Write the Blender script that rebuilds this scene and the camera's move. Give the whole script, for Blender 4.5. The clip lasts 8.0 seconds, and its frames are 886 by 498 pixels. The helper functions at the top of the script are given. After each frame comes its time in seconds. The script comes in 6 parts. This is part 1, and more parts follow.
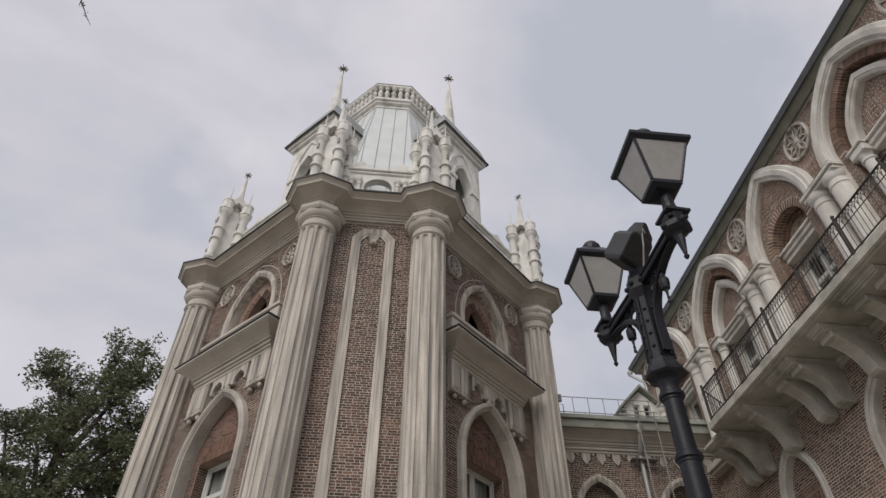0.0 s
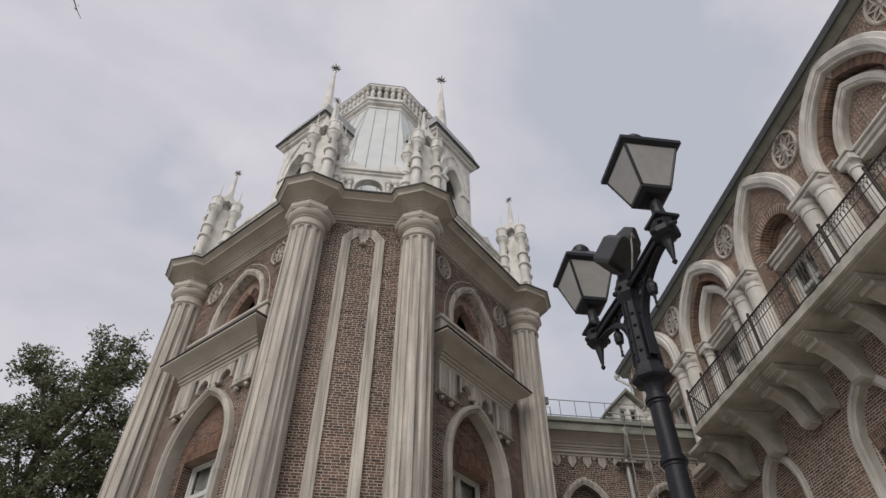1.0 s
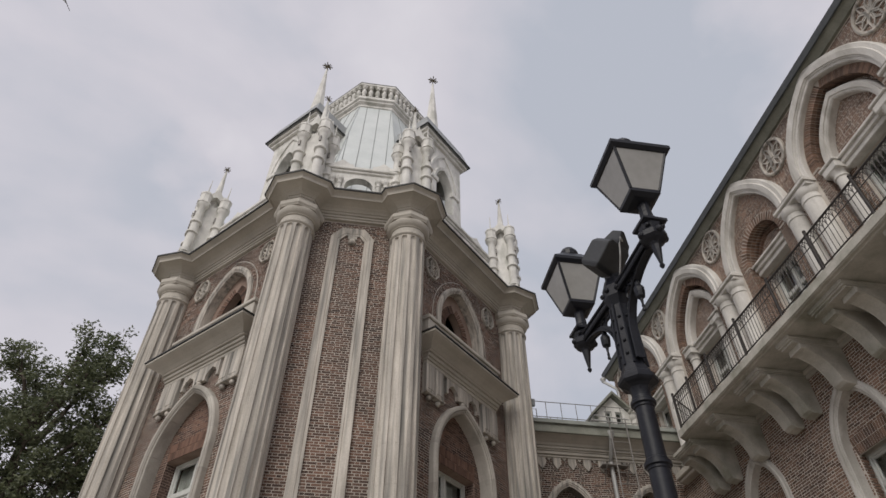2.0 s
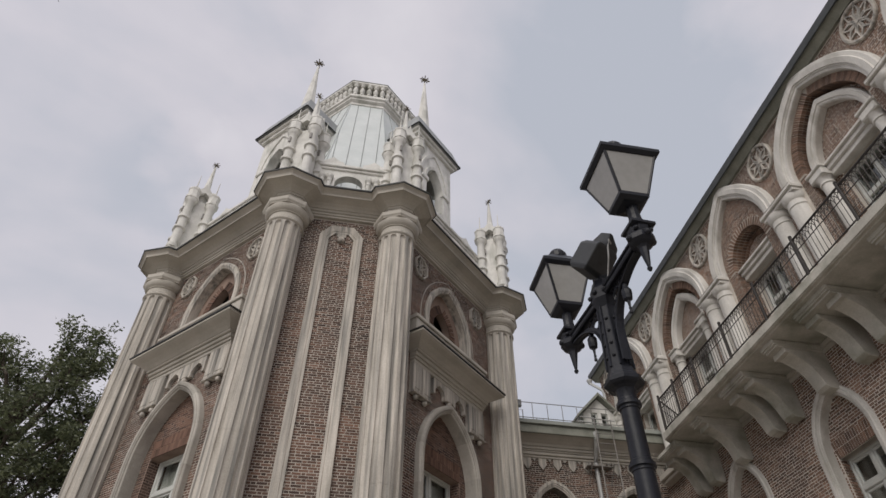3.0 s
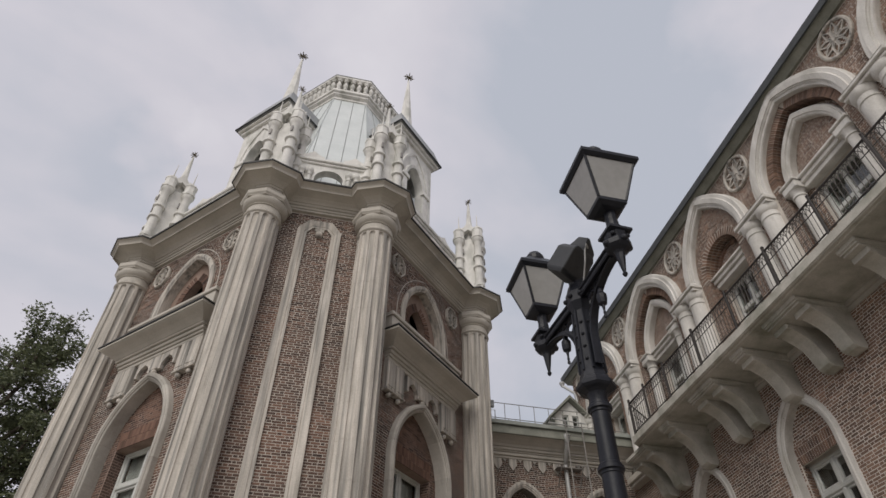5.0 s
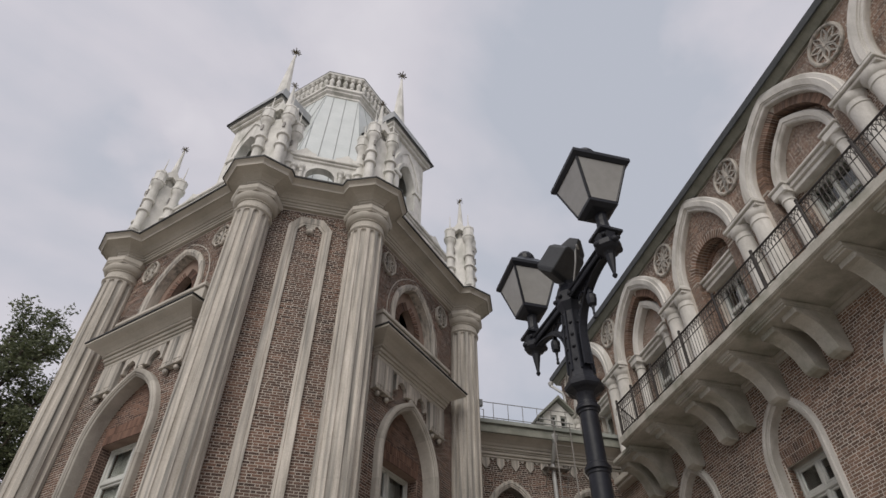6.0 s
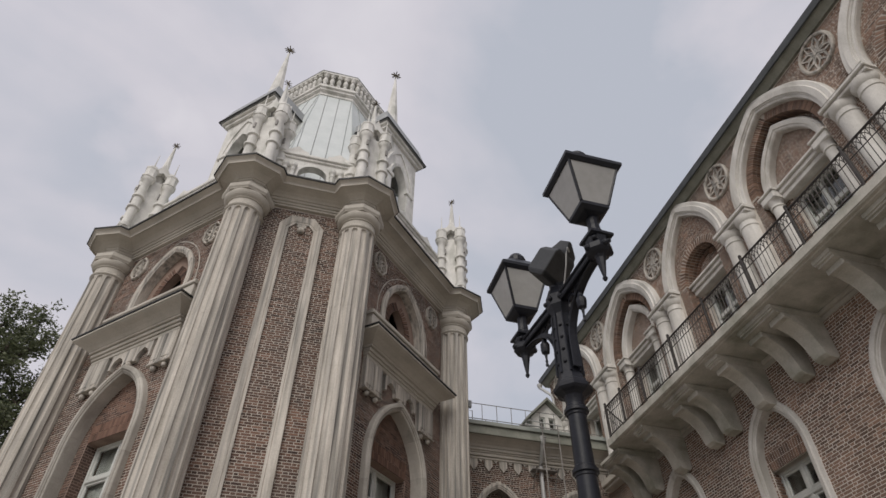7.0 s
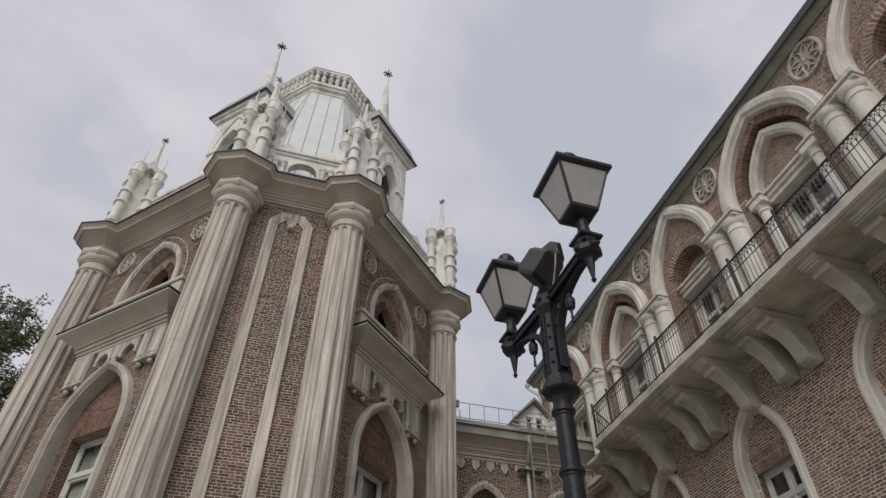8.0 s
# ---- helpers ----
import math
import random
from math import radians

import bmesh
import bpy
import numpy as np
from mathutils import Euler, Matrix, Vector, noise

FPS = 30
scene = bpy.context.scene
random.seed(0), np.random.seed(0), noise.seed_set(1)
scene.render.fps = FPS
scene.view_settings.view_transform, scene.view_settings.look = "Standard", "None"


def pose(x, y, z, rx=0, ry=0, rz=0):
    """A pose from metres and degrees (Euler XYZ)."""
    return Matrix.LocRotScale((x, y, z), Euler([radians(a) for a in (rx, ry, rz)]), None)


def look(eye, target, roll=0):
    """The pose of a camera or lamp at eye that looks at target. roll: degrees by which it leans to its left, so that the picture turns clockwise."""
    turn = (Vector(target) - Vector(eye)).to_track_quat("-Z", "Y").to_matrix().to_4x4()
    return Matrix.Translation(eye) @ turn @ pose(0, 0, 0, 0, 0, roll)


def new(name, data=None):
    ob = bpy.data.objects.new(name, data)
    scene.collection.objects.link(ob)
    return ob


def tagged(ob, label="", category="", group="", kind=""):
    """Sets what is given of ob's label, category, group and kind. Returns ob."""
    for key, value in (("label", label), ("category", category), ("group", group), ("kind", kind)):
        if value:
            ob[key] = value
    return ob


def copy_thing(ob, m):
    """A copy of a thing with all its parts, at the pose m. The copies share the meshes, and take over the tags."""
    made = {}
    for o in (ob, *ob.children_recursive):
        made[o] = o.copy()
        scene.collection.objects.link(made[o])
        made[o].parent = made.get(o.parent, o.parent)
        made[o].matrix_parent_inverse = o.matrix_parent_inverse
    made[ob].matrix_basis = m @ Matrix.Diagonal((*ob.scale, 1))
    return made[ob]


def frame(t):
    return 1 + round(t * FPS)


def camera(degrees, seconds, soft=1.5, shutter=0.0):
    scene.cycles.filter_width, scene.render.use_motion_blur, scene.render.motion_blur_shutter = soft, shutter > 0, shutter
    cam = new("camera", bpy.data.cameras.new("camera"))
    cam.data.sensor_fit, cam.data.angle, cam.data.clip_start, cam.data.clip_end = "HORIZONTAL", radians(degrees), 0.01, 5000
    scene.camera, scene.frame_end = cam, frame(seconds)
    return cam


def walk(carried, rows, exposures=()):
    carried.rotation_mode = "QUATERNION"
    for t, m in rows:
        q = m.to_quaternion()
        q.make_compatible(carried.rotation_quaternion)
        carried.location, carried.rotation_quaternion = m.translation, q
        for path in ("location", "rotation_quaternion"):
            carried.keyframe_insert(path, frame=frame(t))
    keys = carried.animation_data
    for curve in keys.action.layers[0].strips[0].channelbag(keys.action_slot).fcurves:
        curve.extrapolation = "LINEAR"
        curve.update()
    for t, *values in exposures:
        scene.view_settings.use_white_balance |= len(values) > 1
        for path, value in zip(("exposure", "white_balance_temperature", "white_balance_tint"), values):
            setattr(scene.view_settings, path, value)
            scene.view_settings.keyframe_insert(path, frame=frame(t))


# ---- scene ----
cam = camera(71.2, 8.0)
EYE = (0.0, 0.0, 1.6)
PATH = [
    (0.0, pose(*EYE, 133.30, -0.30, -5.80)),
    (0.5, pose(*EYE, 133.35, -0.31, -6.48)),
    (1.0, pose(*EYE, 133.43, -0.34, -7.14)),
    (1.5, pose(*EYE, 133.49, -0.33, -7.83)),
    (3.0, pose(*EYE, 133.47, -0.29, -9.87)),
    (3.5, pose(*EYE, 133.48, -0.31, -10.60)),
    (4.0, pose(*EYE, 133.48, -0.32, -11.30)),
    (4.5, pose(*EYE, 133.44, -0.35, -12.04)),
    (6.0, pose(*EYE, 133.29, -0.37, -13.87)),
    (6.5, pose(*EYE, 133.34, -0.41, -14.46)),
    (7.0, pose(*EYE, 133.37, -0.44, -15.05)),
    (7.5, pose(*EYE, 133.33, -0.42, -15.68)),
    (8.0, pose(*EYE, 133.31, -0.36, -16.27)),
]
walk(cam, PATH)

# ---- light ----
world = bpy.data.worlds.new("overcast_sky")
scene.world = world
world.use_nodes = True


# direction, radius in degrees, denser (+) or thinner (-)
CLOUDS = [((0.291, 0.385, 0.876), 11, -0.07), ((0.377, 0.452, 0.809), 12, -0.11), ((0.43, 0.50, 0.75), 10, -0.05), ((0.264, 0.667, 0.696), 11, -0.04), ((-0.316, 0.644, 0.697), 5.5, -0.10),
          ((-0.287, 0.615, 0.733), 3.5, 0.10), ((-0.226, 0.625, 0.745), 3.0, 0.09), ((-0.02, 0.497, 0.867), 7, 0.10), ((0.07, 0.52, 0.85), 8, 0.07), ((0.523, 0.292, 0.801), 10, 0.03), ((-0.41, 0.562, 0.719), 10, 0.03)]


def build_sky():
    nt = world.node_tree
    nt.nodes.clear()
    N, L = nt.nodes.new, nt.links.new
    out, bg = N("ShaderNodeOutputWorld"), N("ShaderNodeBackground")
    sky = N("ShaderNodeTexSky")
    sky.sky_type, sky.sun_disc = "NISHITA", False
    sky.sun_elevation, sky.sun_rotation = radians(42), radians(212.2)
    sky.air_density, sky.dust_density, sky.ozone_density = 1.0, 2.0, 1.0
    coord, place = N("ShaderNodeTexCoord"), N("ShaderNodeMapping")
    place.inputs["Location"].default_value = (0.35, 0.1, 0.0)
    place.inputs["Scale"].default_value = (1.0, 1.0, 1.6)
    big, fine = N("ShaderNodeTexNoise"), N("ShaderNodeTexNoise")
    big.inputs["Scale"].default_value, big.inputs["Detail"].default_value = 2.1, 5.0
    big.inputs["Roughness"].default_value, big.inputs["Distortion"].default_value = 0.5, 0.35
    fine.inputs["Scale"].default_value, fine.inputs["Detail"].default_value = 6.0, 6.0
    both = N("ShaderNodeMath")
    both.operation, both.use_clamp = "MULTIPLY_ADD", True
    both.inputs[1].default_value = 0.32
    ramp = N("ShaderNodeValToRGB")
    els = ramp.color_ramp.elements
    els[0].position, els[0].color = 0.45, (5.0, 5.25, 5.95, 1)
    els[1].position, els[1].color = 0.88, (7.3, 7.05, 7.5, 1)
    mid = els.new(0.67)
    mid.color = (6.5, 6.3, 6.85, 1)
    mix = N("ShaderNodeMix")
    mix.data_type = "RGBA"
    mix.inputs["Factor"].default_value = 0.93
    L(coord.outputs["Generated"], place.inputs["Vector"])
    L(place.outputs["Vector"], big.inputs["Vector"])
    L(place.outputs["Vector"], fine.inputs["Vector"])
    L(fine.outputs["Fac"], both.inputs[0])
    L(big.outputs["Fac"], both.inputs[2])
    # thinner, bluer and denser, brighter stretches of cloud with ragged borders
    shake, bent = N("ShaderNodeVectorMath"), N("ShaderNodeVectorMath")
    shake.operation, bent.operation = "MULTIPLY_ADD", "NORMALIZE"
    shake.inputs[1].default_value = (0.22, 0.22, 0.22)
    L(fine.outputs["Color"], shake.inputs[0])
    L(coord.outputs["Generated"], shake.inputs[2])
    L(shake.outputs["Vector"], bent.inputs[0])
    total = both.outputs[0]
    for way, wide, amount in CLOUDS:
        thin, fade, less = N("ShaderNodeVectorMath"), N("ShaderNodeMapRange"), N("ShaderNodeMath")
        thin.operation, less.operation = "DOT_PRODUCT", "ADD"
        thin.inputs[1].default_value = (Vector(way).normalized() + Vector((0.11, 0.11, 0.11))).normalized()
        fade.interpolation_type = "SMOOTHSTEP"
        fade.inputs["From Min"].default_value, fade.inputs["From Max"].default_value = math.cos(radians(wide)), math.cos(radians(wide * 0.2))
        fade.inputs["To Min"].default_value, fade.inputs["To Max"].default_value = 0.0, amount
        L(bent.outputs["Vector"], thin.inputs[0])
        L(thin.outputs["Value"], fade.inputs["Value"])
        L(fade.outputs["Result"], less.inputs[0])
        L(total, less.inputs[1])
        total = less.outputs[0]
    L(total, ramp.inputs["Fac"])
    L(sky.outputs["Color"], mix.inputs["A"])
    L(ramp.outputs["Color"], mix.inputs["B"])
    L(mix.outputs["Result"], bg.inputs["Color"])
    bg.inputs["Strength"].default_value = 0.1
    L(bg.outputs["Background"], out.inputs["Surface"])


build_sky()
sun_data = bpy.data.lights.new("sun", "SUN")
sun_data.energy, sun_data.angle, sun_data.color = 1.8, radians(40), (1.0, 0.95, 0.88)
sun = new("sun", sun_data)
sun.matrix_world = look((-18, -28.6, 30.5), (0, 0, 0))
scene.view_settings.exposure = 0.0

# ---- materials ----


def material(name, dark, light, rough=0.8, scale=3.0, fine=40.0, bump=0.15, metal=0.0, stretch=(1, 1, 1), spec=0.5, stain=None, pieces=False):
    """A surface that varies between two colours at two scales, with fine relief; pieces: also from piece to piece."""
    m = bpy.data.materials.new(name)
    m.use_nodes = True
    nt = m.node_tree
    N, L = nt.nodes.new, nt.links.new
    b = nt.nodes["Principled BSDF"]
    place = N("ShaderNodeMapping")
    geo = N("ShaderNodeNewGeometry")
    place.inputs["Scale"].default_value = stretch
    n1, n2 = N("ShaderNodeTexNoise"), N("ShaderNodeTexNoise")
    n1.inputs["Scale"].default_value, n1.inputs["Detail"].default_value, n1.inputs["Roughness"].default_value = scale, 6.0, 0.6
    n2.inputs["Scale"].default_value, n2.inputs["Detail"].default_value = fine, 4.0
    L(geo.outputs["Position"], place.inputs["Vector"])
    L(place.outputs["Vector"], n1.inputs["Vector"])
    L(geo.outputs["Position"], n2.inputs["Vector"])
    add = N("ShaderNodeMath")
    add.operation = "MULTIPLY_ADD"
    add.inputs[1].default_value = 0.35
    L(n2.outputs["Fac"], add.inputs[0])
    L(n1.outputs["Fac"], add.inputs[2])
    ramp = N("ShaderNodeValToRGB")
    ramp.color_ramp.elements[0].position, ramp.color_ramp.elements[0].color = 0.42, (*dark, 1)
    ramp.color_ramp.elements[1].position, ramp.color_ramp.elements[1].color = 0.90, (*light, 1)
    colour = ramp.outputs["Color"]
    if pieces:
        info = N("ShaderNodeObjectInfo")
        wrap, both = N("ShaderNodeMath"), N("ShaderNodeMath")
        both.operation, wrap.operation = "ADD", "FRACT"
        L(info.outputs["Random"], both.inputs[0])
        L(geo.outputs["Random Per Island"], both.inputs[1])
        L(both.outputs[0], wrap.inputs[0])
        tone = N("ShaderNodeMath")
        tone.operation = "MULTIPLY_ADD"
        tone.inputs[1].default_value = 0.36
        L(wrap.outputs[0], tone.inputs[0])
        half = N("ShaderNodeMath")
        half.operation = "MULTIPLY"
        half.inputs[1].default_value = 0.67
        L(add.outputs[0], half.inputs[0])
        L(half.outputs[0], tone.inputs[2])
        L(tone.outputs[0], ramp.inputs["Fac"])
    else:
        L(add.outputs[0], ramp.inputs["Fac"])
    if stain:
        n3, mask, mix = N("ShaderNodeTexNoise"), N("ShaderNodeValToRGB"), N("ShaderNodeMix")
        n3.inputs["Scale"].default_value, n3.inputs["Detail"].default_value = 1.1, 7.0
        place3 = N("ShaderNodeMapping")
        place3.inputs["Scale"].default_value = stain[3]
        L(geo.outputs["Position"], place3.inputs["Vector"])
        L(place3.outputs["Vector"], n3.inputs["Vector"])
        mask.color_ramp.elements[0].position, mask.color_ramp.elements[1].position = stain[1], stain[2]
        L(n3.outputs["Fac"], mask.inputs["Fac"])
        mix.data_type = "RGBA"
        mix.inputs["B"].default_value = (*stain[0], 1)
        L(mask.outputs["Color"], mix.inputs["Factor"])
        L(colour, mix.inputs["A"])
        colour = mix.outputs["Result"]
    L(colour, b.inputs["Base Color"])
    if bump:
        bp = N("ShaderNodeBump")
        bp.inputs["Strength"].default_value, bp.inputs["Distance"].default_value = bump, 0.01
        L(add.outputs[0], bp.inputs["Height"])
        L(bp.outputs["Normal"], b.inputs["Normal"])
    b.inputs["Roughness"].default_value, b.inputs["Metallic"].default_value = rough, metal
    b.inputs["Specular IOR Level"].default_value = spec
    return m


STONE = material("limestone", (0.366, 0.335, 0.290), (0.635, 0.59, 0.528), 0.85, 2.6, 30, 0.25, stretch=(3.5, 3.5, 0.35), spec=0.3,
                 stain=((0.185, 0.182, 0.17), 0.43, 0.72, (9.0, 9.0, 0.3)))
ALGAE = material("algae_stained_stone", (0.355, 0.341, 0.296), (0.58, 0.556, 0.50), 0.88, 1.4, 28, 0.2, spec=0.25,
                 stain=((0.17, 0.18, 0.13), 0.46, 0.80, (1.3, 1.3, 1.3)))
BLOCK = material("limestone_blocks", (0.30, 0.28, 0.247), (0.56, 0.528, 0.475), 0.85, 1.6, 30, 0.25, spec=0.3, pieces=True,
                 stain=((0.26, 0.245, 0.215), 0.52, 0.84, (2.5, 2.5, 0.6)))
PAINT = material("white_stucco", (0.52, 0.51, 0.475), (0.80, 0.785, 0.745), 0.8, 1.8, 35, 0.15, spec=0.3,
                 stain=((0.33, 0.335, 0.29), 0.52, 0.80, (2.6, 2.6, 0.8)))
WHITEWASH = material("weathered_whitewash", (0.46, 0.442, 0.405), (0.71, 0.687, 0.645), 0.85, 1.6, 30, 0.2, stretch=(1.5, 1.5, 0.6), spec=0.3,
                     stain=((0.34, 0.32, 0.28), 0.54, 0.84, (2.5, 2.5, 0.5)))
BRICK = material("fired_brick", (0.056, 0.040, 0.035), (0.232, 0.138, 0.102), 0.9, 0.9, 60, 0.5, spec=0.2, pieces=True,
                 stain=((0.085, 0.066, 0.058), 0.44, 0.80, (0.6, 0.6, 0.6)))
WINGBRICK = material("pale_fired_brick", (0.115, 0.080, 0.062), (0.325, 0.208, 0.152), 0.9, 0.9, 60, 0.5, spec=0.2, pieces=True,
                     stain=((0.12, 0.092, 0.08), 0.46, 0.82, (0.6, 0.6, 0.6)))
LINTEL = material("rubbed_red_brick", (0.10, 0.062, 0.048), (0.225, 0.135, 0.100), 0.9, 1.2, 60, 0.4, spec=0.2, pieces=True)
MORTAR = material("lime_mortar", (0.32, 0.288, 0.25), (0.53, 0.48, 0.42), 0.95, 2.0, 70, 0.4, spec=0.15)
ROOF = material("pale_metal_roof", (0.52, 0.555, 0.545), (0.64, 0.67, 0.66), 0.45, 1.2, 12, 0.05, spec=0.5)
ROOFEDGE = material("dark_roof_edge", (0.040, 0.044, 0.046), (0.072, 0.078, 0.082), 0.6, 3.0, 30, 0.1)
DARKEDGE = material("dark_lead_edge", (0.016, 0.017, 0.017), (0.038, 0.040, 0.040), 0.6, 3.0, 30, 0.1)
GREYROOF = material("grey_metal_roof", (0.20, 0.21, 0.21), (0.34, 0.35, 0.35), 0.5, 1.5, 20, 0.08)
LINKROOF = material("green_grey_roof", (0.24, 0.26, 0.235), (0.38, 0.40, 0.37), 0.55, 1.5, 20, 0.08)
SHEET = material("green_grey_eave", (0.17, 0.175, 0.145), (0.29, 0.295, 0.25), 0.7, 2.0, 20, 0.1)
IRON = material("black_cast_iron", (0.0045, 0.0055, 0.0085), (0.013, 0.0142, 0.0205), 0.42, 6.0, 50, 0.3, spec=0.3)
RUST = material("dark_railing_iron", (0.020, 0.018, 0.017), (0.055, 0.045, 0.04), 0.65, 6.0, 50, 0.2)
GILT = material("dull_gilt", (0.09, 0.075, 0.05), (0.18, 0.15, 0.10), 0.5, 6.0, 50, 0.1, metal=0.3)
MILK = material("frosted_glass", (0.25, 0.245, 0.23), (0.34, 0.335, 0.318), 0.22, 2.0, 20, 0.0)
FRAME = material("white_window_frame", (0.45, 0.46, 0.43), (0.58, 0.585, 0.55), 0.5, 4.0, 40, 0.1)
PLASTIC = material("dark_grey_housing", (0.014, 0.016, 0.018), (0.034, 0.036, 0.039), 0.5, 5.0, 40, 0.1)
PIPE = material("galvanised_pipe", (0.34, 0.34, 0.33), (0.50, 0.50, 0.49), 0.5, 4.0, 30, 0.1, metal=0.2)
WORNPIPE = material("weathered_steel", (0.17, 0.16, 0.15), (0.29, 0.275, 0.255), 0.6, 4.0, 30, 0.1, metal=0.2)
SMOOTH = material("dressed_stone", (0.38, 0.354, 0.308), (0.545, 0.51, 0.452), 0.85, 0.8, 25, 0.2, spec=0.3,
                  stain=((0.30, 0.285, 0.25), 0.56, 0.86, (0.8, 0.8, 0.8)))
WINGMORTAR = material("pale_mortar", (0.46, 0.42, 0.37), (0.68, 0.625, 0.56), 0.95, 2.0, 70, 0.4, spec=0.15)
OLDMORTAR = material("stained_mortar", (0.20, 0.145, 0.118), (0.34, 0.255, 0.21), 0.95, 2.0, 70, 0.4, spec=0.15)
BARK = material("bark", (0.035, 0.028, 0.022), (0.10, 0.08, 0.06), 0.95, 5.0, 30, 0.6)
GRAVEL = material("pale_gravel", (0.235, 0.216, 0.184), (0.355, 0.329, 0.286), 0.95, 0.8, 40, 0.6)
ROOM = material("dim_plaster_room", (0.22, 0.205, 0.185), (0.32, 0.30, 0.27), 0.9, 2.0, 20, 0.1)


def glass_material():
    m = bpy.data.materials.new("window_glass")
    m.use_nodes = True
    b = m.node_tree.nodes["Principled BSDF"]
    b.inputs["Base Color"].default_value = (0.75, 0.8, 0.8, 1)
    b.inputs["Roughness"].default_value, b.inputs["IOR"].default_value = 0.02, 1.5
    b.inputs["Transmission Weight"].default_value = 1.0
    return m


GLASS = glass_material()


def leaf_material():
    """Thin leaves that let some light through, each of its own green."""
    m = bpy.data.materials.new("leaf_green")
    m.use_nodes = True
    nt = m.node_tree
    N, L = nt.nodes.new, nt.links.new
    b = nt.nodes["Principled BSDF"]
    geo, ramp, noi, add = N("ShaderNodeNewGeometry"), N("ShaderNodeValToRGB"), N("ShaderNodeTexNoise"), N("ShaderNodeMath")
    noi.inputs["Scale"].default_value = 0.7
    add.operation = "MULTIPLY_ADD"
    add.inputs[1].default_value = 0.6
    L(geo.outputs["Position"], noi.inputs["Vector"])
    L(geo.outputs["Random Per Island"], add.inputs[0])
    L(noi.outputs["Fac"], add.inputs[2])
    e = ramp.color_ramp.elements
    e[0].position, e[0].color = 0.35, (0.048, 0.064, 0.035, 1)
    e[1].position, e[1].color = 1.0, (0.165, 0.185, 0.100, 1)
    L(add.outputs[0], ramp.inputs["Fac"])
    L(ramp.outputs["Color"], b.inputs["Base Color"])
    b.inputs["Roughness"].default_value = 0.42
    tr, mix, out = N("ShaderNodeBsdfTranslucent"), N("ShaderNodeMixShader"), nt.nodes["Material Output"]
    L(ramp.outputs["Color"], tr.inputs["Color"])
    mix.inputs[0].default_value = 0.35
    L(b.outputs[0], mix.inputs[1])
    L(tr.outputs[0], mix.inputs[2])
    L(mix.outputs[0], out.inputs["Surface"])
    return m


LEAF = leaf_material()

from mathutils.geometry import tessellate_polygon

# ---- building blocks ----
WORLD = {}


def thing(name, at, label, category, group="", kind=""):
    e = new(name)
    e.location = at
    WORLD[e] = Matrix.Translation(at)
    return tagged(e, label, category, group, kind)


def put(name, me, mat, parent, label="", m=None):
    """Links a mesh as one object under parent, at the world pose m (none: as it lies)."""
    ob = new(name, me)
    if mat and not me.materials:
        me.materials.append(mat)
    m = m or Matrix()
    if parent:
        ob.parent = parent
        ob.matrix_parent_inverse = WORLD[parent].inverted()
    ob.matrix_basis = m
    WORLD[ob] = m
    return tagged(ob, label)


def part(name, bm, mat, parent, label="", smooth=False, m=None):
    me = bpy.data.meshes.new(name)
    bmesh.ops.recalc_face_normals(bm, faces=bm.faces)
    if smooth:
        for f in bm.faces:
            f.smooth = True
        for e in bm.edges:
            if len(e.link_faces) == 2 and e.calc_face_angle() > 0.6:
                e.smooth = False
    bm.to_mesh(me)
    bm.free()
    return put(name, me, mat, parent, label, m)


class Face:
    """A facade: u runs along it, z up, w out of it."""

    def __init__(self, o, u, n):
        self.o, self.u, self.n = Vector(o), Vector(u), Vector(n)

    def at(self, u, z, w=0.0):
        p = self.o + self.u * u + self.n * w
        return Vector((p.x, p.y, z))


def slab(bm, face, u0, u1, z0, z1, w0, w1, chamfer=0.0):
    """A block on a facade, with its outer edges taken off."""
    c = min(chamfer, (u1 - u0) / 3, (z1 - z0) / 3)
    rings = [[(u0, z0, w0), (u1, z0, w0), (u1, z1, w0), (u0, z1, w0)]]
    if c:
        rings.append([(u0, z0, w1 - c), (u1, z0, w1 - c), (u1, z1, w1 - c), (u0, z1, w1 - c)])
    rings.append([(u0 + c, z0 + c, w1), (u1 - c, z0 + c, w1), (u1 - c, z1 - c, w1), (u0 + c, z1 - c, w1)])
    vs = [[bm.verts.new(face.at(*p)) for p in r] for r in rings]
    for a, b in zip(vs, vs[1:]):
        for i in range(4):
            bm.faces.new((a[i], a[(i + 1) % 4], b[(i + 1) % 4], b[i]))
    bm.faces.new(vs[0])
    bm.faces.new(vs[-1])


def box(bm, x0, x1, y0, y1, z0, z1, chamfer=0.0):
    slab(bm, Face((0, y1, 0), (1, 0, 0), (0, -1, 0)), x0, x1, z0, z1, 0, y1 - y0, chamfer)


def lathe(bm, profile, centre=(0, 0), n=16, turn=0.0):
    """A body of revolution from (radius, z) pairs; radius 0 closes it."""
    rings = []
    for r, z in profile:
        if r < 1e-4:
            rings.append([bm.verts.new((centre[0], centre[1], z))])
        else:
            rings.append([bm.verts.new((centre[0] + r * math.cos(turn + 2 * math.pi * i / n), centre[1] + r * math.sin(turn + 2 * math.pi * i / n), z)) for i in range(n)])
    for a, b in zip(rings, rings[1:]):
        if len(a) == 1 and len(b) == 1:
            continue
        for i in range(n):
            j = (i + 1) % n
            if len(a) == 1:
                bm.faces.new((a[0], b[j], b[i]))
            elif len(b) == 1:
                bm.faces.new((a[i], a[j], b[0]))
            else:
                bm.faces.new((a[i], a[j], b[j], b[i]))
    for r in (rings[0], rings[-1]):
        if len(r) > 1:
            bm.faces.new(r)


